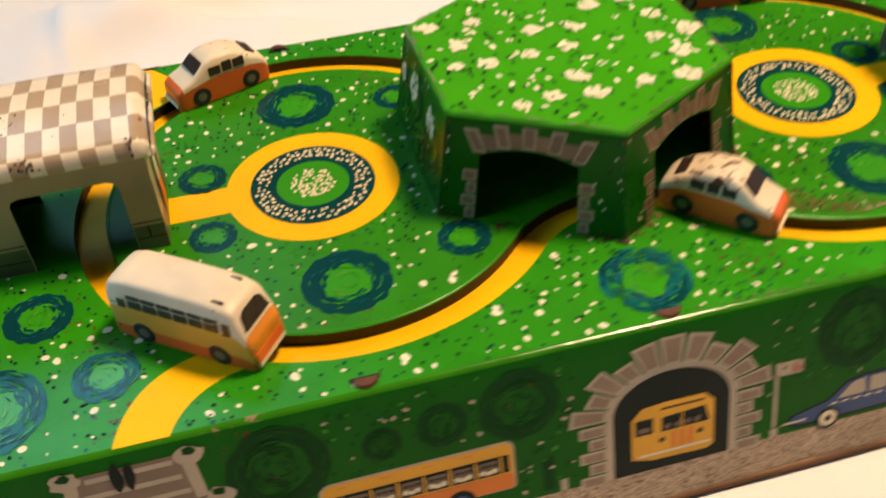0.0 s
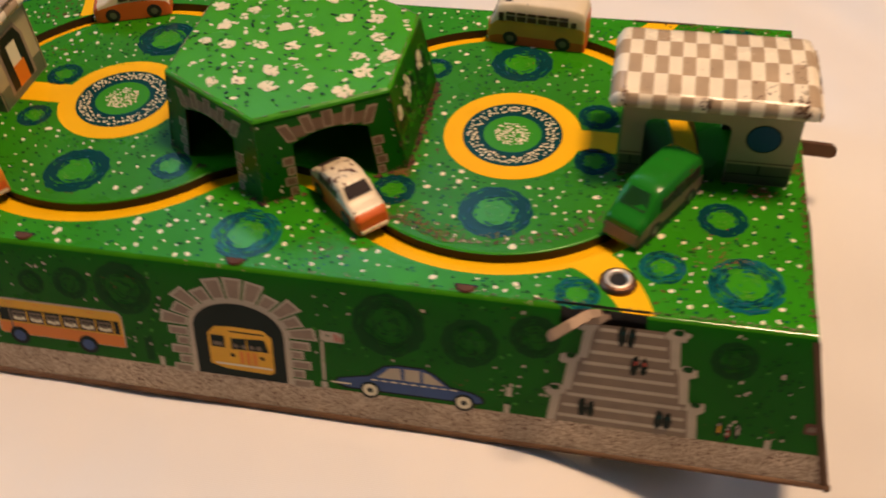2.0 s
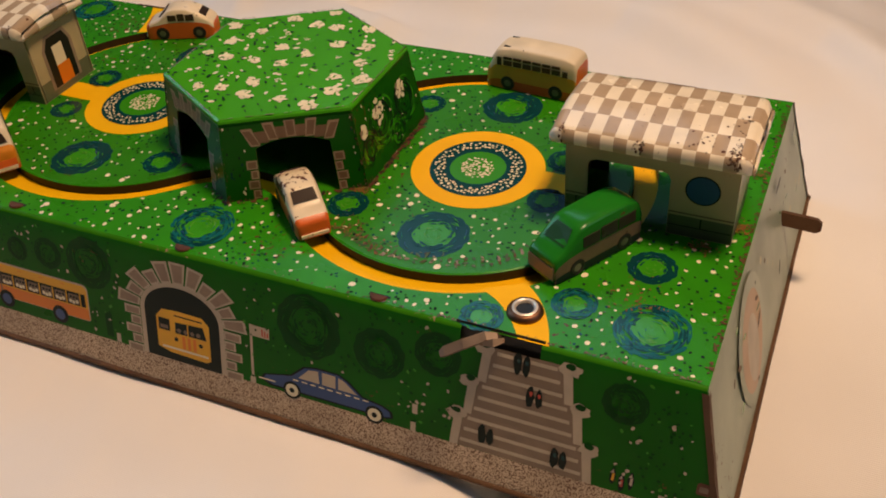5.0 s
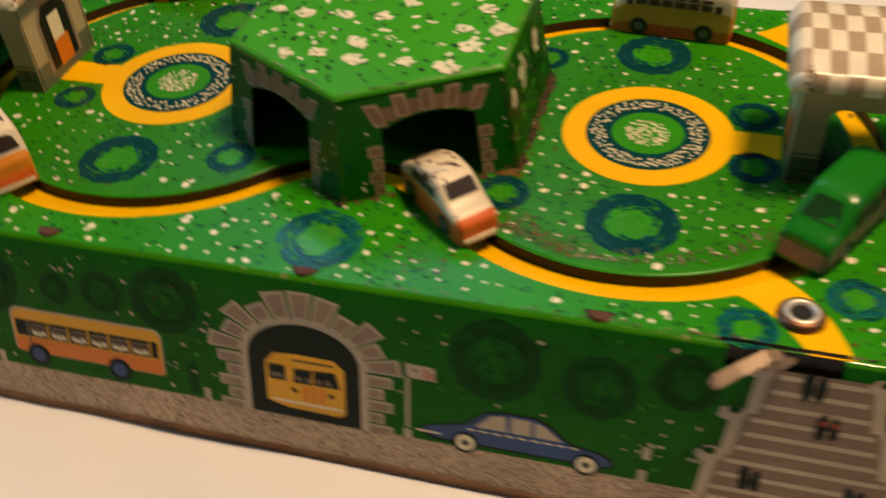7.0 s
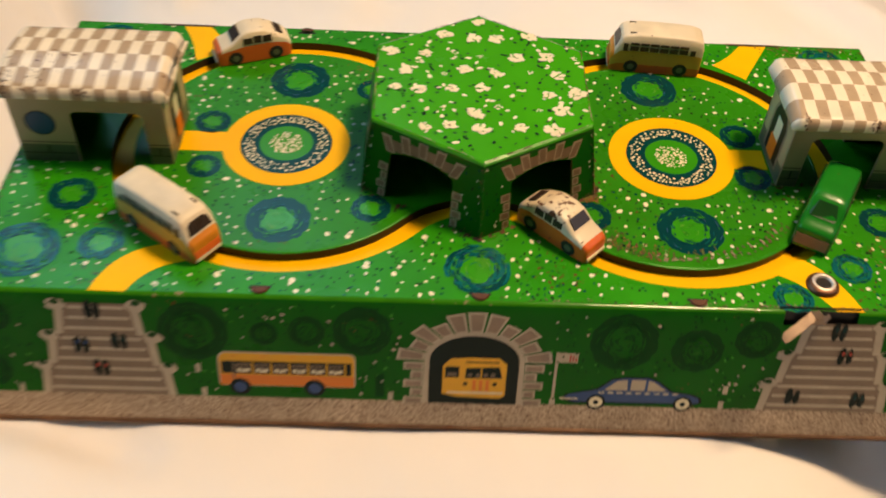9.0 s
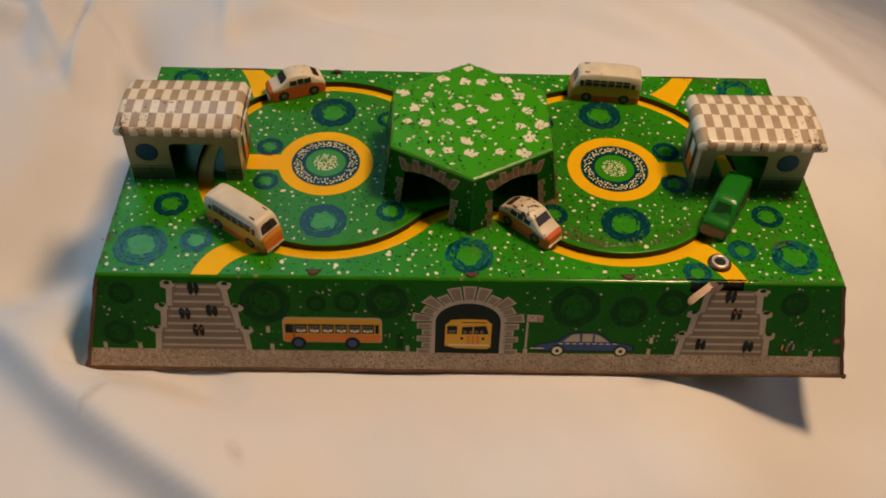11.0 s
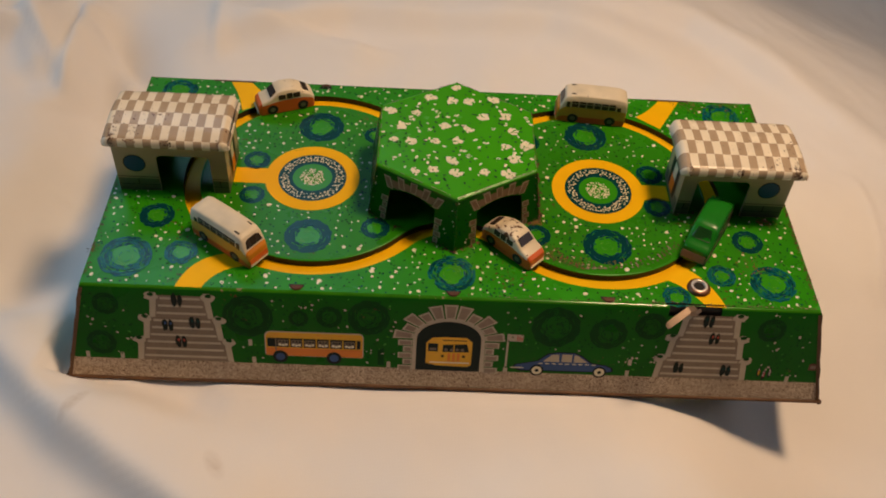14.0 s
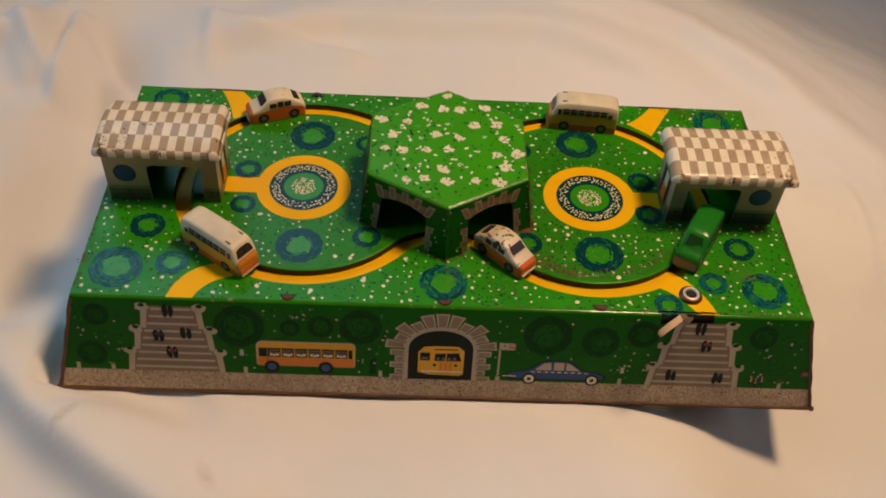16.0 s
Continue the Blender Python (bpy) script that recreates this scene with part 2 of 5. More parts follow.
class Sheet:
    """Gathers flat pieces of print, each a polygon with its own ink, lying on one surface. begin() starts a piece that becomes a part of its own."""

    def __init__(self, place):
        self.place, self.groups = place, []
        self.begin("")

    def begin(self, name, label=""):
        self.groups.append((name, label, [], [], [], []))
        return self

    def add(self, pts, m, layer=1):
        _, _, verts, faces, mats, index = self.groups[-1]
        if m not in mats:
            mats.append(m)
        n = len(verts)
        verts += [self.place(u, v, 0.0006 * layer) for u, v in pts]
        faces.append(tuple(range(n, n + len(pts))))
        index.append(mats.index(m))

    def box(self, u0, v0, u1, v1, m, layer=1):
        self.add([(u0, v0), (u1, v0), (u1, v1), (u0, v1)], m, layer)

    def disc(self, u, v, r, m, layer=1, n=28, wob=0.0, ry=None, lobes=0):
        pts = []
        a0 = rng.random() * 6.28
        for k in range(n):
            a = 2 * math.pi * k / n
            q = 1 + wob * (rng.random() - 0.5) + (0.055 * abs(math.sin(lobes * a / 2 + a0)) if lobes else 0)
            pts.append((u + r * q * math.cos(a), v + (ry or r) * q * math.sin(a)))
        self.add(pts, m, layer)

    def ring(self, u, v, r0, r1, m, layer=1, n=40):
        for k in range(n):
            a, b = 2 * math.pi * k / n, 2 * math.pi * (k + 1) / n
            self.add([(u + r0 * math.cos(a), v + r0 * math.sin(a)), (u + r1 * math.cos(a), v + r1 * math.sin(a)),
                      (u + r1 * math.cos(b), v + r1 * math.sin(b)), (u + r0 * math.cos(b), v + r0 * math.sin(b))], m, layer)

    def fleck(self, u, v, r, m, layer=1, stretch=1.0, n=6):
        a0, t = rng.random() * 6.28, rng.random() * 3.14
        pts = []
        for k in range(n):
            a = a0 + 2 * math.pi * k / n
            q = r * (0.84 + 0.32 * rng.random())
            x, y = q * math.cos(a) * stretch, q * math.sin(a)
            pts.append((u + x * math.cos(t) - y * math.sin(t), v + x * math.sin(t) + y * math.cos(t)))
        self.add(pts, m, layer + 2.0 * rng.random())

    def stroke(self, u, v, r, a, span, w, m, layer=1, ry=1.0):
        """A short hand-drawn arc round (u, v), thick in its middle."""
        n, edge, back = 5, [], []
        q = 0.16 * (rng.random() - 0.5)
        for k in range(n + 1):
            t = a + span * (k / n - 0.5)
            rr = r * (1 + q * (k / n - 0.5))
            ww = w * (0.25 + 0.75 * math.sin(math.pi * k / n))
            edge.append((u + (rr + ww) * math.cos(t), v + (rr + ww) * math.sin(t) * ry))
            back.append((u + (rr - ww) * math.cos(t), v + (rr - ww) * math.sin(t) * ry))
        self.add(edge + back[::-1], m, layer + 2.0 * rng.random())

    def strip(self, left, right, m, layer=1):
        for k in range(len(left) - 1):
            self.add([left[k], left[k + 1], right[k + 1], right[k]], m, layer)

    def done(self, name, parent, label=""):
        first = None
        for piece, tag, verts, faces, mats, index in self.groups:
            if not faces:
                continue
            ob = mesh_object(piece or name, verts, faces, mats, index, parent if first is None or parent is not toy else first, tag if piece else label)
            if piece in ("wall_fleck", "worn_edge"):
                tagged(ob, tag or "small printed specks", kind="stuff")
            first = first or ob
        return first


def on_deck(u, v, h):
    return (u - SHIFT, v, h)


FRONT_Y, BACK_Y, END_X, LOW = -0.853, 0.885, 1.897, -0.572
FOOT_FRONT, FOOT_BACK, FOOT_X = -1.000, 1.032, 2.030
FLARE = 0.147
SLOPE = math.hypot(FLARE, LOW)


def on_front(u, s, h):
    """u along the front panel, s down its slope from the edge."""
    k = (s - 0.006) / SLOPE
    return (u - SHIFT, FRONT_Y - FLARE * k - h * 0.969, LOW * k + h * 0.249)


# ---------------------------------------------------------------- the road
CX, CY, RC, WAIST = 0.785, 0.005, 0.680, 0.38
HALF = 0.060
INNER_HALF = 0.032


def road_line():
    """Middle of the road: two loops joined through the tunnel, anticlockwise."""
    reach = RC + WAIST
    yc = math.sqrt(reach * reach - CX * CX)
    phi = math.atan2(yc, CX)
    pts = []
    a0, a1 = -(math.pi - phi), math.pi - phi
    for k in range(96):
        a = a0 + (a1 - a0) * k / 95
        pts.append((CX + RC * math.cos(a), CY + RC * math.sin(a)))
    for k in range(1, 20):
        a = -phi + (2 * phi - math.pi) * k / 20
        pts.append((WAIST * math.cos(a), CY + yc + WAIST * math.sin(a)))
    for k in range(96):
        a = phi + (2 * math.pi - 2 * phi) * k / 95
        pts.append((-CX + RC * math.cos(a), CY + RC * math.sin(a)))
    for k in range(1, 20):
        a = math.pi - phi - (math.pi - 2 * phi) * k / 20
        pts.append((WAIST * math.cos(a), CY - yc + WAIST * math.sin(a)))
    # the whole road lies a trifle askew on the deck
    return [(x, y - 0.0105 * x / CX) for x, y in pts]


ROAD = road_line()


def offset(line, d):
    out = []
    for k, (x, y) in enumerate(line):
        x0, y0 = line[k - 1]
        x1, y1 = line[(k + 1) % len(line)]
        l = math.hypot(x1 - x0, y1 - y0)
        out.append((x + d * (y1 - y0) / l, y - d * (x1 - x0) / l))
    return out


OUTER, INNER = offset(ROAD, HALF), offset(ROAD, -INNER_HALF)


def filled(loops):
    """Flat faces between closed outlines, as vertices and triangles."""
    bm = bmesh.new()
    edges = []
    for loop in loops:
        vs = [bm.verts.new((x, y, 0)) for x, y in loop]
        edges += [bm.edges.new((vs[k - 1], vs[k])) for k in range(len(vs))]
    bmesh.ops.triangle_fill(bm, use_beauty=True, use_dissolve=False, edges=edges, normal=(0, 0, 1))
    bmesh.ops.recalc_face_normals(bm, faces=bm.faces)
    bm.verts.index_update()
    v = [tuple(x.co) for x in bm.verts]
    f = []
    for face in bm.faces:
        ids = [x.index for x in face.verts]
        f.append(tuple(ids if face.normal.z > 0 else ids[::-1]))
    bm.free()
    return v, f


# ---------------------------------------------------------------- setting: sheet, bed, room
def smooth_step(a, b, x):
    t = min(1.0, max(0.0, (x - a) / (b - a)))
    return t * t * (3 - 2 * t)


def crease(x, y, pts, width, height, lean=0.0):
    """A crease through several points; it is steeper on one side when it leans."""
    best = 0.0
    total = len(pts) - 1
    for k in range(total):
        (x0, y0), (x1, y1) = pts[k], pts[k + 1]
        dx, dy = x1 - x0, y1 - y0
        l2 = dx * dx + dy * dy
        t = max(0.0, min(1.0, ((x - x0) * dx + (y - y0) * dy) / l2))
        d = math.hypot(x - x0 - t * dx, y - y0 - t * dy)
        side = 1 if (x - x0) * -dy + (y - y0) * dx > 0 else -1
        w = width * (1 + lean * side)
        along = (k + t) / total
        best = max(best, math.exp(-(d / w) ** 2) * min(1.0, 5 * along + 0.05, 5 * (1 - along) + 0.05))
    return height * best


def sheet_height(x, y):
    z = -0.0008
    away = smooth_step(0.0, 0.12, max(abs(x) - 0.205, -0.100 - y, y - 0.104))
    z -= 0.052 * smooth_step(0.09, 0.23, x) * smooth_step(0.06, -0.12, y)
    d = (x - 0.26) * 0.84 + (y - 0.236) * 0.55 + 0.02 * noise.noise((x * 5, y * 5, 7.1))
    z -= 0.030 * smooth_step(-0.14, 0.18, d) + 0.15 * smooth_step(0.0, 0.46, d)
    z += crease(x, y, [(-0.40, 0.06), (-0.30, -0.05), (-0.245, -0.085), (-0.19, -0.135), (-0.12, -0.185), (-0.05, -0.30)], 0.025, 0.023, 0.5)
    z += crease(x, y, [(-0.29, 0.27), (-0.245, 0.16), (-0.240, 0.06), (-0.262, -0.03), (-0.33, -0.09)], 0.034, -0.030, 0.2)
    z += crease(x, y, [(-0.44, 0.30), (-0.35, 0.215), (-0.31, 0.20), (-0.27, 0.13)], 0.022, 0.024, 0.4)
    z += crease(x, y, [(-0.40, 0.16), (-0.31, 0.215), (-0.26, 0.30)], 0.020, 0.010, -0.3)
    z += crease(x, y, [(-0.22, 0.20), (-0.08, 0.255), (0.08, 0.25), (0.20, 0.19)], 0.024, 0.013, 0.4)
    z += crease(x, y, [(-0.14, 0.30), (0.02, 0.33), (0.20, 0.27), (0.34, 0.12)], 0.022, 0.013, 0.4)
    z += crease(x, y, [(-0.215, -0.116), (-0.165, -0.104), (-0.115, -0.116)], 0.013, -0.008)
    z += crease(x, y, [(-0.30, -0.16), (-0.20, -0.22), (-0.12, -0.34)], 0.020, 0.008, 0.4)
    z += crease(x, y, [(0.10, -0.14), (0.20, -0.20), (0.32, -0.21)], 0.030, 0.006)
    # sharp folds in the far corner of the sheet
    z += crease(x, y, [(-0.277, 0.25), (-0.277, 0.227), (-0.274, 0.187), (-0.271, 0.141)], 0.010, 0.014, 0.55)
    z += crease(x, y, [(-0.337, 0.234), (-0.319, 0.209), (-0.294, 0.172), (-0.276, 0.134)], 0.012, -0.014, -0.4)
    z += crease(x, y, [(-0.277, 0.227), (-0.255, 0.196), (-0.237, 0.173), (-0.223, 0.163)], 0.013, 0.012, -0.5)
    z += crease(x, y, [(-0.179, 0.262), (-0.177, 0.231), (-0.172, 0.184)], 0.006, 0.0035, 0.4)
    z += crease(x, y, [(0.285, 0.102), (0.281, 0.035), (0.275, -0.013)], 0.007, 0.004, -0.4)
    z += crease(x, y, [(-0.033, 0.203), (-0.094, 0.215), (-0.152, 0.233), (-0.193, 0.269)], 0.012, 0.007, 0.5)
    z += away * 0.010 * noise.noise((x * 3.1, y * 3.1, 0.3)) + (0.2 + 0.8 * away) * 0.0055 * noise.noise((x * 9.0, y * 9.0, 2.7)) + 0.0021 * noise.noise((x * 24.0, y * 24.0, 4.7)) + 0.0006 * noise.noise((x * 70.0 + y * 20, y * 45.0, 1.7))
    return min(z, -0.0006) if abs(x) < 0.209 and -0.104 < y < 0.108 else z


def build_sheet():
    fine = [-0.5 + i / 250 for i in range(251)]
    rim = [0.5 + 0.55 * ((i + 1) / 36) ** 1.3 for i in range(36)]
    grid = [-c for c in rim[::-1]] + fine + rim
    n = len(grid) - 1
    verts, faces = [], []
    for j in range(n + 1):
        for i in range(n + 1):
            x, y = grid[i], grid[j]
            verts.append((x, y, sheet_height(x, y)))
    for j in range(n):
        for i in range(n):
            a = j * (n + 1) + i
            faces.append((a, a + 1, a + n + 2, a + n + 1))
    ob = mesh_object("bed_sheet", verts, faces, M_CLOTH, smooth=True, convert=False)
    tagged(ob, "rumpled white cotton sheet spread under the toy", "bed sheet")
    sol = ob.modifiers.new("thickness", "SOLIDIFY")
    sol.thickness, sol.offset = 0.002, -1
    return ob


def box_mesh(x0, y0, z0, x1, y1, z1):
    v = [(x0, y0, z0), (x1, y0, z0), (x1, y1, z0), (x0, y1, z0), (x0, y0, z1), (x1, y0, z1), (x1, y1, z1), (x0, y1, z1)]
    f = [(0, 3, 2, 1), (4, 5, 6, 7), (0, 1, 5, 4), (1, 2, 6, 5), (2, 3, 7, 6), (3, 0, 4, 7)]
    return v, f


def setting(name, boxes, m, label):
    v, f = [], []
    for b in boxes:
        bv, bf = box_mesh(*b)
        f += [tuple(i + len(v) for i in face) for face in bf]
        v += bv
    ob = mesh_object(name, v, f, m, convert=False)
    return tagged(ob, label, name.split("_")[0], kind="structure")


build_sheet()
# the mattress ends where the sheet falls away
bed = [(-1.08, -1.08), (1.05, -1.08), (-0.364, 1.08), (-1.08, 1.08)]
mattress = mesh_object("mattress", [(x, y, z) for z in (-0.32, -0.085) for x, y in bed], [(3, 2, 1, 0), (4, 5, 6, 7), (0, 1, 5, 4), (1, 2, 6, 5), (2, 3, 7, 6), (3, 0, 4, 7)], M_CLOTH, convert=False)
tagged(mattress, "plain mattress under the white sheet", "mattress", kind="structure")
RX, RY0, RY1, RZ0, RZ1 = 2.2, -2.4, 1.9, -0.5, 3.0
setting("floor", [(-RX, RY0, RZ0 - 0.1, RX, RY1, RZ0)], M_FLOOR, "plain brown floor of the room")
setting("ceiling", [(-RX, RY0, RZ1, RX, RY1, RZ1 + 0.1)], M_CEIL, "plain pale ceiling of the room")
setting("wall_east", [(RX, RY0, RZ0, RX + 0.1, -0.8, RZ1), (RX, 0.4, RZ0, RX + 0.1, RY1, RZ1),
                      (RX, -0.8, RZ0, RX + 0.1, 0.4, 0.7), (RX, -0.8, 1.9, RX + 0.1, 0.4, RZ1)], M_WALL, "plain pale wall with a window opening")
setting("wall_west", [(-RX - 0.1, RY0, RZ0, -RX, -0.5, RZ1), (-RX - 0.1, 0.7, RZ0, -RX, RY1, RZ1),
                      (-RX - 0.1, -0.5, RZ0, -RX, 0.7, 0.5), (-RX - 0.1, -0.5, 1.7, -RX, 0.7, RZ1)], M_WALL, "plain pale wall with a window opening")
setting("wall_south", [(-RX, RY0 - 0.1, RZ0, RX, RY0, RZ1)], M_WALL, "plain pale wall")
# north wall with the window opening
setting("wall_north", [(-RX, RY1, RZ0, -1.48, RY1 + 0.1, RZ1), (-0.16, RY1, RZ0, RX, RY1 + 0.1, RZ1),
                       (-1.48, RY1, RZ0, -0.16, RY1 + 0.1, 1.78), (-1.48, RY1, 2.76, -0.16, RY1 + 0.1, RZ1)], M_WALL, "plain pale wall with a window opening")

# ---------------------------------------------------------------- the tin toy
toy = new("tin_toy")
tagged(toy, "worn green lithographed tin toy roadway on a white sheet", "tin toy")


def build_deck():
    edge = 0.018
    rect = [(-END_X, FRONT_Y + edge), (END_X, FRONT_Y + edge), (END_X, BACK_Y - edge), (-END_X, BACK_Y - edge)]
    v, f = filled([rect, OUTER])
    mesh_object("deck", v, f, M_DECK, parent=toy, label="green printed tin deck with worn spots")
    v, f = filled([INNER])
    mesh_object("lawn", v, f, M_DISC, parent=toy, label="green printed lawn inside the road")
    # sunk road: floor and its two walls
    deep, n = -0.039, len(ROAD)
    wide_o, wide_i = offset(ROAD, HALF + 0.004), offset(ROAD, -INNER_HALF - 0.004)
    v = [(x, y, deep) for x, y in wide_o] + [(x, y, deep) for x, y in wide_i]
    f = [(k, (k + 1) % n, n + (k + 1) % n, n + k) for k in range(n)]
    mesh_object("road", v, f, M_YELLOW, parent=toy, label="sunken yellow road")
    # both walls carry the shade of the recess as near-black colour
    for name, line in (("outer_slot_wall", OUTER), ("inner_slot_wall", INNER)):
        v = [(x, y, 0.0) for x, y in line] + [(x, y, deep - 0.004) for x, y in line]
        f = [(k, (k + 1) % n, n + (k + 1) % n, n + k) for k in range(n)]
        mesh_object(name, v, f, M_SLOTWALL, parent=toy, label="edge of the sunken road, its shade painted near-black")
    # thin lips where the tin is folded along the road
    for name, d0, d1 in (("inner_lip", -INNER_HALF - 0.001, -INNER_HALF - 0.012),):
        rows = [(d0, -0.002), (d0 * 0.6 + d1 * 0.4, 0.004), (d1, 0.0005)]
        v = [(x, y, h) for d, h in rows for x, y in offset(ROAD, d)]
        f = [(r * n + k, r * n + (k + 1) % n, (r + 1) * n + (k + 1) % n, (r + 1) * n + k) for r in range(2) for k in range(n)]
        mesh_object(name, v, f, M_DECK, parent=toy, smooth=True)


def profile(front):
    """Section of the shell from the deck over the rounded edge to the foot."""
    e, y0, foot, sg = 0.018, FRONT_Y if front else BACK_Y, FOOT_FRONT if front else FOOT_BACK, -1 if front else 1
    pts = [(y0 - sg * e, 0.0)]
    for k in range(1, 6):
        a = k / 5 * radians(76)
        pts.append((y0 - sg * e + sg * e * math.sin(a) * 1.02, -e * (1 - math.cos(a))))
    pts.append((y0 + sg * FLARE * 0.055 / SLOPE, LOW * 0.055 / SLOPE))
    for s in (0.2, 0.35, 0.463):
        pts.append((y0 + sg * FLARE * s / SLOPE, LOW * s / SLOPE))
    pts.append((foot, LOW))
    return pts


def build_shell():
    slot = (1.106, 1.380)
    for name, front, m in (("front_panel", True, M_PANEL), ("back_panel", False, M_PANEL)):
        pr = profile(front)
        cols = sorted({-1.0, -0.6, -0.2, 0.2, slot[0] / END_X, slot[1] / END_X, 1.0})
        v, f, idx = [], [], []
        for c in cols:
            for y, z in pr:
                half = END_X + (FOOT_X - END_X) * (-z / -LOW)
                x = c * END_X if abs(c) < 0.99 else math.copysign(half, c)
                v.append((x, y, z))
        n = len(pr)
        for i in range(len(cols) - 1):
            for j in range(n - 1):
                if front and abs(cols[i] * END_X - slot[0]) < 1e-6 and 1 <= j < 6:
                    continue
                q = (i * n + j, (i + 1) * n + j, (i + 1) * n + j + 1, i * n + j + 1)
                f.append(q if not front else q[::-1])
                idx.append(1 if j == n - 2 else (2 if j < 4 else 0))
        mesh_object(name, v, f, [m, M_GRAVEL, M_EDGE], idx, parent=toy, label="green printed tin side, shade in its colour, with a grey gravel strip", smooth=True)
    for name, sg in (("end_panel", 1), ("end_panel", -1)):
        v = [(sg * END_X, FRONT_Y + 0.004, -0.004), (sg * END_X, BACK_Y - 0.004, -0.004), (sg * FOOT_X, FOOT_BACK - 0.004, LOW), (sg * FOOT_X, FOOT_FRONT + 0.004, LOW)]
        n = 8
        vv = []
        for j in range(n + 1):
            for i in range(n + 1):
                a, b = i / n, j / n
                top = [v[0][k] * (1 - a) + v[1][k] * a for k in range(3)]
                low = [v[3][k] * (1 - a) + v[2][k] * a for k in range(3)]
                p = [top[k] * (1 - b) + low[k] * b for k in range(3)]
                p[0] += sg * 0.010 * noise.noise((a * 5, b * 3, sg * 2.0)) * math.sin(math.pi * a) * math.sin(math.pi * b)
                vv.append(tuple(p))
        ff = [(j * (n + 1) + i, j * (n + 1) + i + 1, (j + 1) * (n + 1) + i + 1, (j + 1) * (n + 1) + i) for j in range(n) for i in range(n)]
        ob = mesh_object(name, vv, ff, M_END, parent=toy, label="pale grey-green printed tin end panel, scratched", smooth=True)
        # printed leaf-shaped ornament and scratches
        sh = Sheet(lambda u, w, h, sg=sg: (sg * (END_X + 0.133 * w + h + 0.007), u, LOW * w))
        sh.disc(-0.30, 0.48, 0.22, M_END, 1, 24, ry=0.42)
        sh.disc(-0.30, 0.50, 0.17, M_FADED, 2, 24, ry=0.34)
        sh.disc(-0.30, 0.55, 0.09, M_STONE2, 3, 20, ry=0.24)
        r2 = random.Random(5)
        for k in range(30):
            u, w = r2.uniform(-0.75, 0.85), r2.uniform(0.1, 0.85)
            sh.fleck(u, w, r2.uniform(0.006, 0.016), r2.choice([M_INK, M_RUST, M_CREAM, M_LEAF]), 4, r2.uniform(1.5, 4))
        sh.done("end_ornament", ob, "faded orange leaf ornament")
    # rolled foot hem, one length to a side
    corners = [(-FOOT_X, FOOT_FRONT), (FOOT_X, FOOT_FRONT), (FOOT_X, FOOT_BACK), (-FOOT_X, FOOT_BACK)]
    for k in range(4):
        (x0, y0), (x1, y1) = corners[k], corners[(k + 1) % 4]
        l = math.hypot(x1 - x0, y1 - y0)
        nx, ny = (y1 - y0) / l, -(x1 - x0) / l
        dx, dy = (x1 - x0) / l * 0.016, (y1 - y0) / l * 0.016
        sect = [(-0.004, LOW + 0.008), (0.008, LOW + 0.006), (0.014, LOW - 0.002), (0.010, LOW - 0.009), (-0.004, LOW - 0.012)]
        v, f, steps = [], [], 24
        for s in range(steps + 1):
            t = s / steps
            w = 0.0030 * noise.noise((t * 9, k * 3.0, 0.5))
            for o, z in sect:
                v.append((x0 - dx + (x1 - x0 + 2 * dx) * t + nx * (o + w), y0 - dy + (y1 - y0 + 2 * dy) * t + ny * (o + w), z + w))
        for s in range(steps):
            for j in range(4):
                a = s * 5 + j
                f.append((a, a + 5, a + 6, a + 1))
        mesh_object("foot_hem", v, f, M_RUST, parent=toy, label="rolled bare tin hem, rusty brown", smooth=True)
    # bare tin along the four corner folds
    for sx in (-1, 1):
        for fy, ff in ((FRONT_Y, FOOT_FRONT), (BACK_Y, FOOT_BACK)):
            a, b = (sx * END_X, fy, -0.012), (sx * FOOT_X, ff, LOW)
            v, f = [], []
            sy = -1 if fy < 0 else 1
            for t in range(9):
                q = t / 8
                x, y, z = (a[k] + (b[k] - a[k]) * q for k in range(3))
                w = 0.003 * math.sin(q * 21 + sx)
                for ox, oy in ((-0.016, sy * 0.005), (0.004 + w, sy * 0.007), (0.006, -sy * 0.014)):
                    v.append((x + sx * ox, y + oy, z))
            for t in range(8):
                for j in range(2):
                    k = t * 3 + j
                    f.append((k, k + 1, k + 4, k + 3))
            mesh_object("corner_fold", v, f, M_RUST, parent=toy, label="rusty folded corner seam")


build_deck()
build_shell()

# ---------------------------------------------------------------- prints on the deck
BEDS = [(-0.798, 0.010), (0.834, 0.003)]
BUSHES = [(-0.786, 0.458, 0.132), (-0.778, -0.449, 0.126), (-1.127, 0.139, 0.076), (-1.117, -0.150, 0.070), (-0.423, -0.371, 0.078), (-0.455, 0.402, 0.072),
          (0.806, 0.475, 0.127), (0.838, -0.440, 0.132), (1.151, 0.155, 0.078), (1.159, -0.115, 0.076), (0.453, -0.377, 0.080), (0.450, 0.394, 0.072),
          (-1.600, -0.340, 0.092), (-1.699, -0.647, 0.140), (-1.423, -0.604, 0.086), (1.621, -0.364, 0.085), (1.696, -0.667, 0.123), (1.428, -0.625, 0.076),
          (1.162, -0.785, 0.074), (-0.008, -0.682, 0.124), (-1.681, 0.745, 0.11), (1.683, 0.725, 0.12)]
SWIRLS = [b for b in BUSHES if b[1] < -0.58 or abs(b[0]) > 1.65]
PATHS = []


def bezier(p, q, r, n=12):
    return [tuple((1 - t) ** 2 * p[k] + 2 * t * (1 - t) * q[k] + t * t * r[k] for k in (0, 1)) for t in [i / n for i in range(n + 1)]]


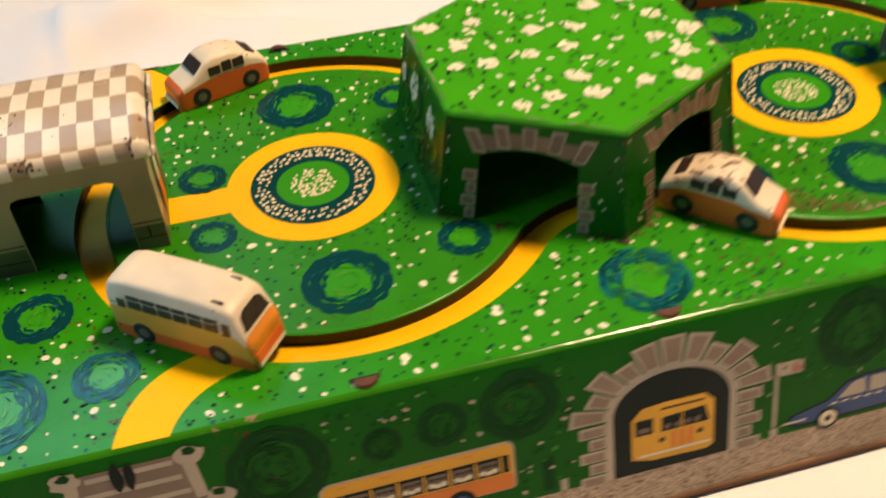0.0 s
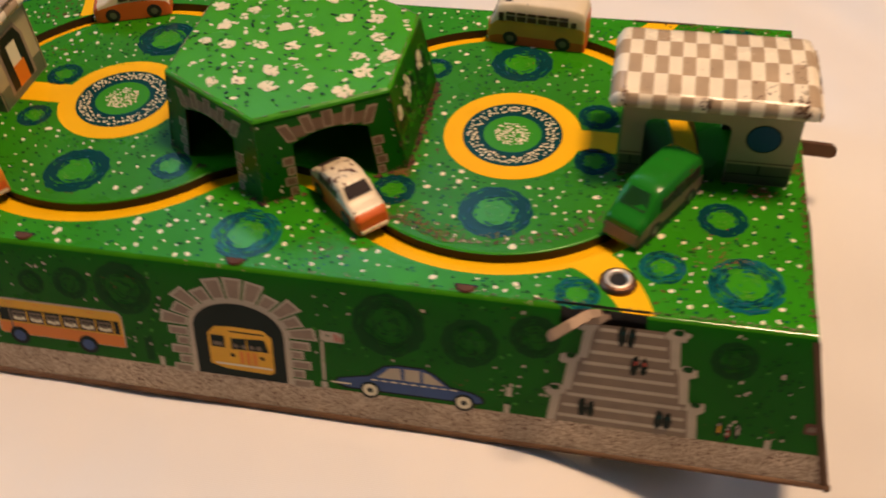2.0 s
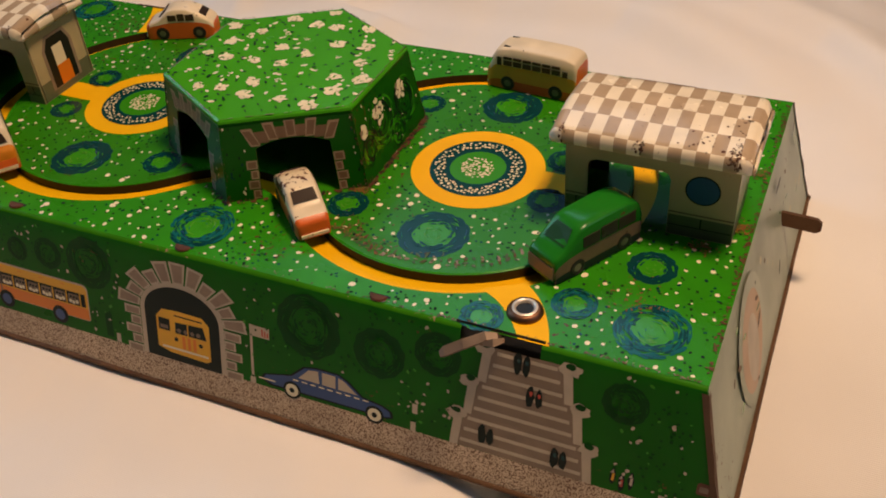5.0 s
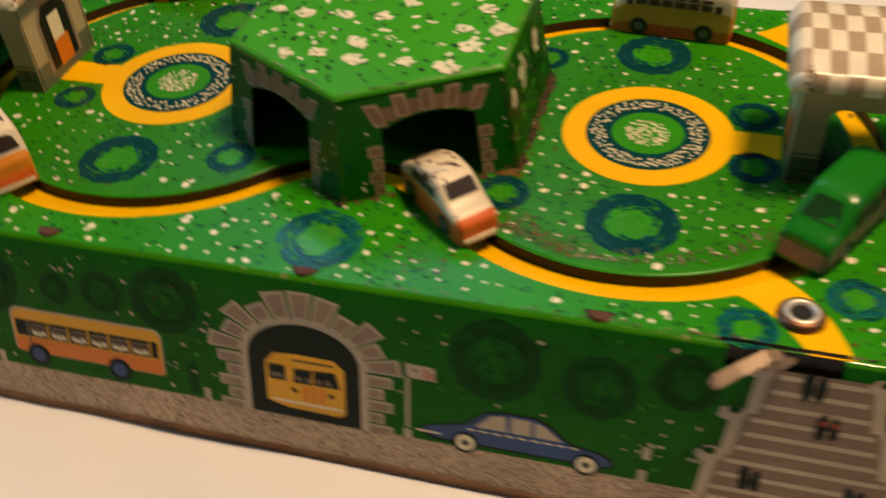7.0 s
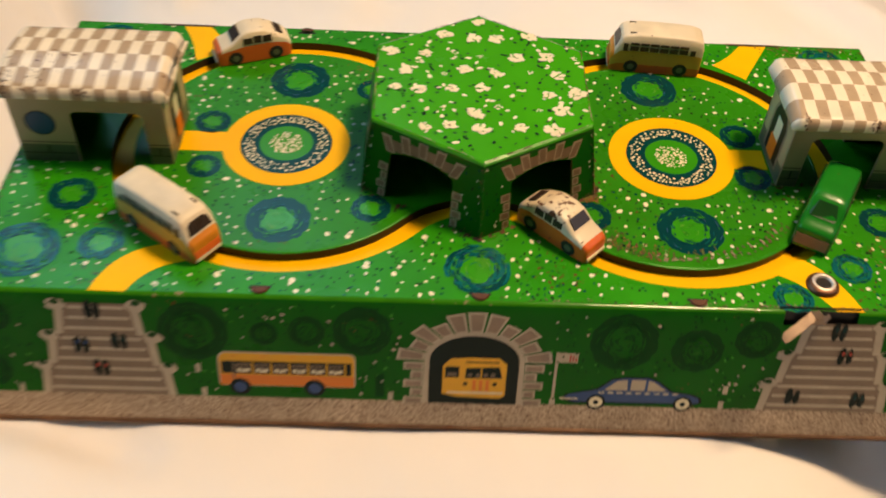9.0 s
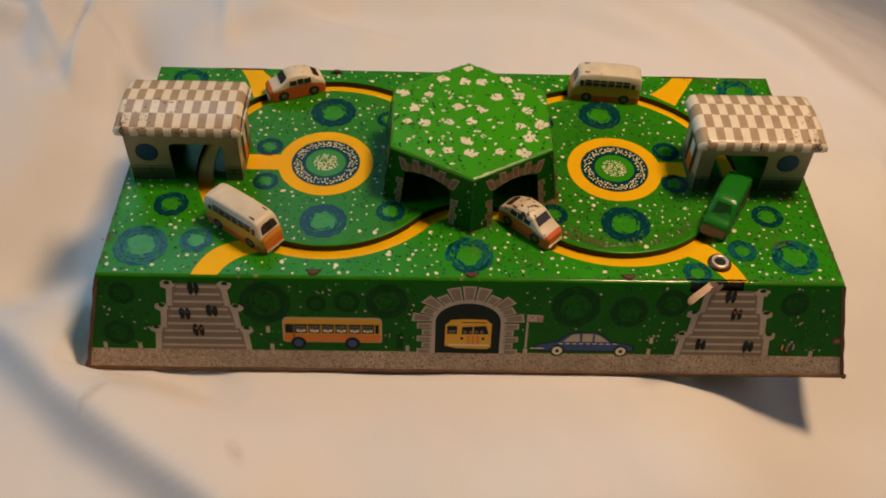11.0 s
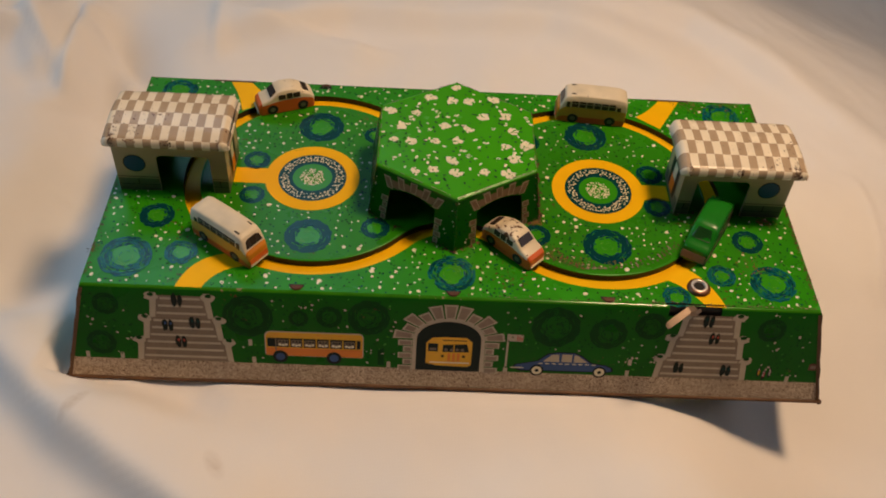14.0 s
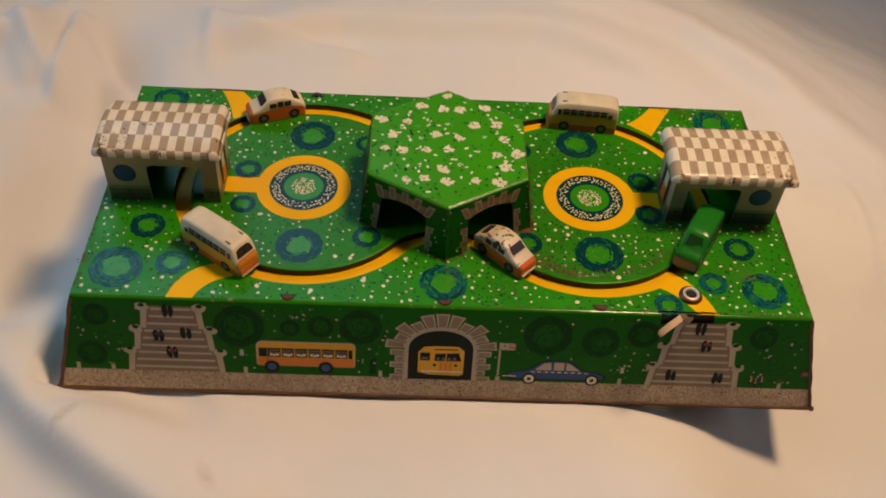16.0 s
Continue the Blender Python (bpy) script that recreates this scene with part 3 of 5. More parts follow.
def path_print(name, left, right):
    sh = Sheet(on_deck)
    l, r = bezier(*left), bezier(*right)
    sh.strip(l, r, M_YELLOW, 1)
    sh.done(name, toy, "yellow printed side road")
    PATHS.append([((a[0] + b[0]) / 2, (a[1] + b[1]) / 2) for a, b in zip(l, r)])


EDGE_F, EDGE_B = FRONT_Y + 0.012, BACK_Y - 0.012
path_print("printed_path", ((-1.19, -0.600), (-1.37, -0.64), (-1.411, EDGE_F)), ((-1.03, -0.675), (-1.22, -0.69), (-1.277, EDGE_F)))
path_print("printed_path", ((1.105, -0.660), (1.22, -0.69), (1.308, EDGE_F)), ((1.245, -0.58), (1.36, -0.66), (1.412, EDGE_F)))
path_print("printed_path", ((-1.28, 0.58), (-1.31, 0.74), (-1.395, EDGE_B)), ((-1.11, 0.68), (-1.16, 0.74), (-1.267, EDGE_B)))
path_print("printed_path", ((1.14, 0.69), (1.23, 0.74), (1.317, EDGE_B)), ((1.28, 0.58), (1.37, 0.74), (1.447, EDGE_B)))


def bush_print(x, y, r):
    sh = Sheet(on_deck)
    sh.disc(x, y, r * 0.97, M_BUSH, 1, 44, 0.05, lobes=13)
    sh.disc(x, y, r * 0.58, M_LEAF, 2, 30, 0.16)
    for k in range(int(16 + 190 * r)):
        q = r * rng.uniform(0.44, 0.66)
        sh.stroke(x, y, q, rng.random() * 6.28, rng.uniform(0.2, 0.6), 0.0022 + 0.012 * r, M_BUSH, 3)
    for k in range(int(16 + 170 * r)):
        q = r * rng.uniform(0.50, 0.93)
        sh.stroke(x, y, q, rng.random() * 6.28, rng.uniform(0.15, 0.42), 0.0012 + 0.006 * r, rng.choice([M_LEAF, M_TEAL, M_TEAL, M_BLUE]), 5)
    for k in range(int(6 + 60 * r)):
        q = r * rng.uniform(0.12, 0.45)
        sh.stroke(x, y, q, rng.random() * 6.28, rng.uniform(0.4, 1.2), 0.0010 + 0.005 * r, M_PALELEAF if rng.random() < 0.6 else M_DECK, 5)
    sh.done("printed_bush", toy, "dark teal printed bush with a green heart")


def swirl_print(x, y, r):
    """A bush drawn in loose teal strokes with the green of the deck between them."""
    sh = Sheet(on_deck)
    sh.disc(x, y, r * 0.55, M_LEAF, 1, 30, 0.2)
    for k in range(int(70 + 1300 * r)):
        q = r * (0.50 + 0.48 * rng.random() ** 0.8)
        sh.stroke(x, y, q, rng.random() * 6.28, rng.uniform(0.22, 0.60) * (0.1 / max(r, 0.07)) ** 0.5, 0.0026 + 0.026 * r * rng.uniform(0.6, 1.2), M_BUSH if rng.random() < 0.40 else M_TEAL, 2)
    for k in range(int(20 + 150 * r)):
        q = r * rng.uniform(0.55, 0.95)
        sh.stroke(x, y, q, rng.random() * 6.28, rng.uniform(0.15, 0.45), 0.0012 + 0.006 * r, M_LEAF if rng.random() < 0.6 else M_BLUE, 5)
    for k in range(int(6 + 60 * r)):
        q = r * rng.uniform(0.12, 0.48)
        sh.stroke(x, y, q, rng.random() * 6.28, rng.uniform(0.4, 1.2), 0.0010 + 0.005 * r, M_PALELEAF if rng.random() < 0.6 else M_TEAL, 5)
    sh.done("printed_bush", toy, "loosely drawn teal printed bush with a green heart")


for b in BUSHES:
    swirl_print(*b) if b in SWIRLS else bush_print(*b)


def bed_print(x, y, toward):
    sh = Sheet(on_deck)
    sh.box(min(x + toward * 0.22, toward * 1.235), y - 0.064, max(x + toward * 0.22, toward * 1.235), y + 0.062, M_YELLOW, 1)
    sh.disc(x, y, 0.266, M_YELLOW, 2, 64)
    sh.disc(x, y, 0.192, M_BUSH, 3, 48)
    sh.disc(x, y, 0.112, M_LEAF, 4, 36)
    spots = []
    for k in range(900):
        inner = k % 4 == 0
        a, q = rng.random() * 6.28, (0.068 * math.sqrt(rng.random()) if inner else 0.134 + 0.042 * rng.random())
        px, py = x + q * math.cos(a), y + q * math.sin(a)
        if all((px - c) ** 2 + (py - d) ** 2 > (0.0098 if inner else 0.0135) ** 2 for c, d in spots):
            spots.append((px, py))
            sh.fleck(px, py, rng.uniform(0.0038, 0.0064), M_CREAM, 5, 1.25, 7)
    sh.done("printed_flower_bed", toy, "round printed flower bed with a yellow path")


for (bx, by), tw in zip(BEDS, (-1, 1)):
    bed_print(bx, by, tw)


def near_line(x, y, line, d):
    return any((x - a) ** 2 + (y - b) ** 2 < d * d for a, b in line)


def free_deck(x, y, r):
    if near_line(x, y, ROAD[::2], HALF + 0.012 + r):
        return False
    if abs(x) < 0.47 and abs(y - 0.02) < 0.545 - abs(x) * 0.55:
        return False
    if 1.23 < abs(x) < 1.84 and -0.14 < y < 0.17:
        return False
    for bx, by in BEDS:
        if math.hypot(x - bx, y - by) < 0.272 + r or (abs(y - by) < 0.07 and abs(bx) < abs(x) < 1.3 and x * bx > 0):
            return False
    if any(math.hypot(x - a, y - b) < q * 1.02 + r for a, b, q in BUSHES):
        return False
    return not any(near_line(x, y, p, 0.075 + r) for p in PATHS)


def deck_flecks():
    white, dark = Sheet(on_deck), Sheet(on_deck)
    taken = []
    tries = 0
    while len(taken) < 690 and tries < 9000:
        tries += 1
        x, y = rng.uniform(-1.87, 1.87), rng.uniform(-0.825, 0.86)
        r = rng.choice([0.005, 0.0055, 0.006, 0.007, 0.008, 0.011]) * rng.uniform(0.68, 1.0)
        if free_deck(x, y, r) and all((x - a) ** 2 + (y - b) ** 2 > 0.032 ** 2 for a, b in taken):
            white.fleck(x, y, r, M_CREAM, 1, rng.uniform(1.0, 1.45), 8)
            taken.append((x, y))
    # larger dots follow the road
    for k in range(0, len(ROAD), 7):
        for d in (HALF + 0.045, -INNER_HALF - 0.036):
            x, y = offset(ROAD, d)[k]
            if free_deck(x, y, 0.0):
                white.fleck(x, y, rng.uniform(0.0085, 0.0125), M_CREAM, 1, 1.2, 8)
    for k in range(3900):
        x, y = rng.uniform(-1.88, 1.88), rng.uniform(-0.83, 0.865)
        if free_deck(x, y, 0.004):
            dark.fleck(x, y, rng.uniform(0.0030, 0.0056), M_INK if rng.random() < 0.65 else M_BUSH, 1, 1.25, 7)
    tagged(white.done("white_fleck", toy, "cream printed flower dots"), kind="stuff")
    tagged(dark.done("dark_fleck", toy, "dark printed specks"), kind="stuff")


deck_flecks()


TX, TY, TR, TH = -0.008, 0.022, 0.488, 0.336


def hexagon(r):
    return [(TX + r * math.sin(radians(60 * k + 180)), TY + r * math.cos(radians(60 * k + 180))) for k in range(6)]


def rust_stains():
    """Flaked patches where the print has worn to rusty tin."""
    sh = Sheet(on_deck)
    r = random.Random(3)
    for x, y, spread, n in ((0.52, -0.50, 0.10, 60), (0.66, -0.58, 0.08, 30), (1.60, -0.55, 0.12, 45), (1.76, -0.20, 0.06, 40), (1.86, -0.05, 0.05, 60), (1.75, 0.85, 0.12, 60),
                            (1.50, 0.82, 0.10, 50), (-0.45, 0.55, 0.12, 40), (0.46, -0.28, 0.03, 50), (1.86, 0.30, 0.05, 50), (-1.88, -0.6, 0.05, 20), (0.43, 0.15, 0.03, 30), (0.45, -0.10, 0.025, 40)):
        for k in range(2 * n):
            px, py = r.gauss(x, spread * 0.5), r.gauss(y, spread * 0.35)
            if abs(px) < 1.9 and -0.82 < py < 0.86 and not near_line(px, py, ROAD[::2], HALF + 0.004):
                sh.fleck(px, py, r.uniform(0.0012, 0.0042), r.choice([M_OXIDE, M_OXIDE, M_WORN]), 6, r.uniform(1.0, 2.2), 6)
    foot = hexagon(TR + 0.060)
    for k, n in ((4, 150), (5, 60), (0, 30)):
        (xa, ya), (xb, yb) = foot[k], foot[(k + 1) % 6]
        for i in range(n):
            t, o = r.random(), abs(r.gauss(0, 0.010))
            px, py = xa + (xb - xa) * t, ya + (yb - ya) * t
            l = math.hypot(px - TX, py - TY)
            px, py = px + (px - TX) / l * o + SHIFT, py + (py - TY) / l * o
            if not near_line(px, py, ROAD[::2], HALF + 0.006):
                sh.fleck(px, py, r.uniform(0.002, 0.008), r.choice([M_RUST, M_TABTIN, M_TABTIN, M_SLOTWALL]), 5, r.uniform(1.0, 2.5))
    for k, (px, py) in enumerate(ROAD):
        if px > 0.42 and py < -0.18 and px < 1.3:
            for i in range(5):
                d = math.hypot(px - BEDS[1][0], py - BEDS[1][1])
                o = HALF + 0.010 + abs(r.gauss(0, 0.030))
                sh.fleck(px + (BEDS[1][0] - px) / d * o, py + (BEDS[1][1] - py) / d * o, r.uniform(0.002, 0.006), r.choice([M_WORN, M_WORN, M_WORN, M_RUST, M_STONE]), 4, r.uniform(1.5, 3.5))
    for k in range(300):
        t = r.uniform(-0.80, 0.84)
        sh.fleck(r.choice([1.0, 1.0, -1.0]) * (1.893 - abs(r.gauss(0, 0.010))) + SHIFT, t, r.uniform(0.0015, 0.0050), M_RUST if r.random() < 0.6 else M_TABTIN, 6, 1.8)
    for k in range(150):
        sh.fleck(1.88 * r.random() ** 0.6, FRONT_Y + 0.020 + abs(r.gauss(0, 0.006)), r.uniform(0.001, 0.003), r.choice([M_RUST, M_RUST, M_STONE3, M_STONE]), 6, 3.0)
    for x0, y0, x1, y1 in ((-0.03, -0.76, 0.01, -0.60), (0.00, -0.71, 0.09, -0.64), (-0.06, -0.66, 0.02, -0.70), (0.01, -0.62, 0.05, -0.74), (-0.95, 0.22, -0.86, 0.25), (-1.27, 0.10, -1.10, 0.20)):
        dx, dy = y1 - y0, x0 - x1
        l = math.hypot(dx, dy)
        dx, dy = dx / l * 0.0007, dy / l * 0.0007
        sh.add([(x0 - dx, y0 - dy), (x0 + dx, y0 + dy), (x1 + dx, y1 + dy), (x1 - dx, y1 - dy)], M_LEAF, 9)
    tagged(sh.done("rust_flake", toy, "rusty flakes where the print is worn"), kind="stuff")


rust_stains()


# ---------------------------------------------------------------- tunnel

# corner 0 points to the front; the others follow round to the left
def build_tunnel():
    tun = mesh_tunnel_roof()
    top, low = hexagon(TR), hexagon(TR + 0.055)
    for k in range(6):
        a, b, c, d = top[k], top[(k + 1) % 6], low[k], low[(k + 1) % 6]
        arched = k in (0, 2, 3, 5)
        flip = k in (2, 5)          # the opening lies nearer to the outer corner

        def place(u, w, h, a=a, b=b, c=c, d=d, flip=flip):
            """u along the wall from the front or back corner, w up from the deck."""
            u = 1 - u if flip else u
            lowp = (c[0] + (d[0] - c[0]) * u, c[1] + (d[1] - c[1]) * u)
            topp = (a[0] + (b[0] - a[0]) * u, a[1] + (b[1] - a[1]) * u)
            q = w / TH
            mx, my = (a[0] + b[0]) / 2 - TX, (a[1] + b[1]) / 2 - TY
            l = math.hypot(mx, my)
            return (lowp[0] + (topp[0] - lowp[0]) * q + h * mx / l, lowp[1] + (topp[1] - lowp[1]) * q + h * my / l, w)

        u0, u1, spring, crown = 0.250, 0.800, 0.178, 0.240
        if arched:
            arc = [(u0 + (u1 - u0) * t, spring + (crown - spring) * math.sin(math.pi * (0.12 + 0.76 * t)) ** 0.7) for t in [i / 14 for i in range(15)]]
            outline = [(0, 0), (u0, 0)] + arc + [(u1, 0), (1, 0), (1, TH - 0.012), (0, TH - 0.012)]
        else:
            arc, outline = [], [(0, 0), (1, 0), (1, TH - 0.012), (0, TH - 0.012)]
        v, f = filled([outline])
        n = len(v)
        vv = [place(x, y, 0) for x, y, _ in v] + [place(x, y, -0.008) for x, y, _ in v]
        ff = list(f) + [tuple(i + n for i in t[::-1]) for t in f]
        idx = [0] * len(f) + [1] * len(f)
        m = len(outline)
        near = [min(range(n), key=lambda i, p=p: (v[i][0] - p[0]) ** 2 + (v[i][1] - p[1]) ** 2) for p in outline]
        for i in range(m):
            ff.append((near[i], near[(i + 1) % m], near[(i + 1) % m] + n, near[i] + n))
            idx.append(2)
        wall = mesh_object("tunnel_wall", vv, ff, [M_TUNNEL, M_DARKTIN, M_RUST], idx, parent=tun, label="shade-darkened green printed tunnel wall" + (" with an arched opening" if arched else " with printed bushes"))
        sh = Sheet(place)
        r = random.Random(k)
        if arched:
            # printed stones round the opening
            for side, e, sg in (("a", u0, -1), ("b", u1, 1)):
                w = 0.004
                while w < spring - 0.02:
                    hgt = 0.036
                    wide = 0.085 if int(w / 0.04) % 2 else 0.060
                    sh.begin("stone")
                    sh.box(e + sg * 0.004, w, e + sg * wide, w + hgt, M_TSTONE2, 1)
                    sh.box(e + sg * 0.016, w + 0.006, e + sg * (wide - 0.012), w + hgt - 0.006, M_TSTONE, 2)
                    w += 0.041
            count = 9
            for i in range(count):
                t = (i + 0.5) / count
                u = u0 - 0.03 + (u1 - u0 + 0.06) * t
                y = spring + (crown - spring) * math.sin(math.pi * (0.12 + 0.76 * t)) ** 0.7 + 0.004
                lean = (t - 0.5) * 0.95
                ln = (0.072 if i % 2 == 0 else 0.046)
                hw = 0.037
                tipx = u + lean * ln / 0.5 * 1.0
                sh.begin("stone")
                sh.add([(u - hw, y), (u + hw, y), (tipx + hw * 1.15, y + ln), (tipx - hw * 1.15, y + ln)], M_TSTONE2 if i % 2 == 0 else M_TSTONE, 1)
                sh.add([(u - hw * 0.7, y + 0.006), (u + hw * 0.7, y + 0.006), (tipx + hw * 0.75, y + ln - 0.009), (tipx - hw * 0.75, y + ln - 0.009)], M_TSTONE if i % 2 == 0 else M_TSTONE, 2)
            sh.begin("wall_fleck")
            for i in range(26):
                u, w = r.choice([r.uniform(0.02, 0.17), r.uniform(0.02, 0.17), r.uniform(0.96, 0.99)]), r.uniform(0.02, TH - 0.03)
                sh.fleck(u, w, r.uniform(0.004, 0.008), r.choice([M_CREAM, M_INK, M_BUSH]), 1)
        else:
            true = Sheet(lambda u, w, h, place=place: place(u / 0.515, w, h))
            for u, w, q in ((0.12, 0.16, 0.085), (0.32, 0.17, 0.095), (0.44, 0.12, 0.06), (0.22, 0.08, 0.06)):
                true.begin("printed_bush", "dark printed bush with cream blossoms")
                for i in range(90):
                    t = q * math.sqrt(r.random())
                    true.stroke(u + r.uniform(-0.012, 0.012), w, min(t, 0.5 - u), r.random() * 6.28, r.uniform(0.4, 1.3), r.uniform(0.002, 0.0042), r.choice([M_BUSH2, M_INK, M_INK, M_LEAF, M_DECK]), 1 + 3 * r.random(), 1.15)
            for u, w, q in ((0.14, 0.215, 0.034), (0.34, 0.225, 0.040), (0.465, 0.20, 0.022)):
                true.begin("blossom", "cream printed blossom")
                for i in range(34):
                    a, t = r.random() * 6.28, q * math.sqrt(r.random())
                    true.fleck(u + t * math.cos(a), w + t * 1.25 * math.sin(a), r.uniform(0.005, 0.010), M_CREAM if r.random() < 0.85 else M_STONE, 6 + 2 * r.random(), 1.5)
            true.done("bush_print", tun)
            sh.begin("wall_fleck")
            for i in range(40):
                sh.fleck(r.uniform(0.03, 0.97), r.uniform(0.02, TH - 0.03), r.uniform(0.004, 0.008), r.choice([M_CREAM, M_INK, M_INK]), 4)
        sh.begin("worn_edge", "rusty worn edge of the tunnel wall")
        for i in range(70 if k in (0, 4, 5) else 25):
            u = min(abs(r.gauss(0, 0.012)), 0.05)
            w = TH * r.random() if r.random() < 0.7 else abs(r.gauss(0, 0.02))
            u = u if r.random() < 0.5 else 1 - u
            if r.random() < 0.35:
                u, w = r.choice([r.uniform(0, 0.25), r.uniform(0.9, 1.0)]), abs(r.gauss(0, 0.010))
            sh.fleck(u, min(w, TH - 0.03), r.uniform(0.002, 0.0045), r.choice([M_RUST, M_TABTIN, M_STONE3, M_WORN]), 7, r.uniform(1.2, 2.6))
        sh.done("wall_print", tun)
    # worn, bare tin along the upright corners and the eaves of the roof
    for k in range(6):
        a, b = top[k], low[k]
        ux, uy = (a[0] - TX) / TR, (a[1] - TY) / TR
        v, f = [], []
        for i in range(7):
            q = i / 6
            x, y, z = a[0] + (b[0] - a[0]) * q, a[1] + (b[1] - a[1]) * q, TH * (1 - q)
            w = 0.004 + 0.002 * math.sin(i * 2.3 + k)
            v += [(x - uy * w - ux * 0.001, y + ux * w - uy * 0.001, z), (x + ux * 0.003, y + uy * 0.003, z), (x + uy * w - ux * 0.001, y - ux * w - uy * 0.001, z)]
        for i in range(6):
            for j in range(2):
                f.append((i * 3 + j, i * 3 + j + 1, i * 3 + j + 4, i * 3 + j + 3))
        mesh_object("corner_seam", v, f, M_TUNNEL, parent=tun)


def mesh_tunnel_roof():
    rings = [(TR + 0.004, TH - 0.030), (TR + 0.007, TH - 0.014), (TR + 0.004, TH - 0.004), (TR - 0.008, TH + 0.001), (TR - 0.2, TH + 0.0015), (0.0, TH + 0.002)]
    v, f = [], []
    for r, z in rings:
        v += [(x, y, z) for x, y in hexagon(max(r, 0.0005))]
    for i in range(len(rings) - 1):
        for k in range(6):
            a, b = i * 6 + k, i * 6 + (k + 1) % 6
            f.append((a, a + 6, b + 6, b))
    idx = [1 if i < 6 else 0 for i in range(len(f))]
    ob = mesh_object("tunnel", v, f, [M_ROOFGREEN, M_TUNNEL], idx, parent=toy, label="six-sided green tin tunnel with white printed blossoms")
    sh = Sheet(lambda u, w, h: (u, w, TH + 0.0022 + h))
    r = random.Random(11)

    def inside(x, y, m):
        return abs(x - TX) < (TR - m) * 0.866 and abs(y - TY) + abs(x - TX) * 0.577 < TR - m

    spots = []
    for row in range(8):
        for col in range(8):
            x = -0.42 + 0.122 * col + (0.061 if row % 2 else 0) + r.uniform(-0.022, 0.022)
            y = -0.40 + 0.122 * row + r.uniform(-0.022, 0.022)
            if inside(x, y, 0.035):
                big = r.random() < 0.62
                q = r.uniform(0.020, 0.032) if big else r.uniform(0.011, 0.017)
                spots.append((x, y, q))
                for i in range(22 if big else 8):
                    a = r.random() * 6.28
                    d = q * 0.95 * math.sqrt(r.random())
                    sh.fleck(x + d * math.cos(a) * 1.15, y + d * math.sin(a), q * r.uniform(0.16, 0.36), M_CREAM, 1 + 0.2 * i, 1.6, 6)
    for i in range(420):
        x, y = r.uniform(-0.45, 0.45), r.uniform(-0.48, 0.54)
        if inside(x, y, 0.012) and all((x - a) ** 2 + (y - b) ** 2 > (q * 1.25) ** 2 for a, b, q in spots):
            if r.random() < 0.36:
                sh.fleck(x, y, r.uniform(0.005, 0.009), M_CREAM, 1, 1.7)
            else:
                sh.fleck(x, y, r.uniform(0.004, 0.0065), M_INK, 1, 1.7, 5)
    sh.begin("worn_edge", "bare worn tin along the roof edge")
    ring = hexagon(TR + 0.001)
    for k in range(6):
        (xa, ya), (xb, yb) = ring[k], ring[(k + 1) % 6]
        l = math.hypot(xb - xa, yb - ya)
        dx, dy = (xb - xa) / l, (yb - ya) / l
        nx, ny = -dy, dx
        if (xa + xb) / 2 * nx + ((ya + yb) / 2 - TY) * ny > 0:
            nx, ny = -nx, -ny
        t = 0.0
        while t < l - 0.03:
            step = r.uniform(0.012, 0.05)
            w = r.uniform(0.002, 0.006)
            if r.random() < 0.75:
                o = r.uniform(-0.001, 0.003)
                sh.add([(xa + dx * t + nx * o, ya + dy * t + ny * o), (xa + dx * (t + step) + nx * (o + 0.001), ya + dy * (t + step) + ny * (o + 0.001)),
                        (xa + dx * (t + step * 0.9) + nx * (o + w), ya + dy * (t + step * 0.9) + ny * (o + w)), (xa + dx * (t + step * 0.15) + nx * (o + w), ya + dy * (t + step * 0.15) + ny * (o + w))],
                       r.choice([M_STONE, M_RUST, M_STONE3]), 2)
            t += step
    sh.done("blossom_print", ob, "white printed blossoms and dark specks")
    return ob


build_tunnel()


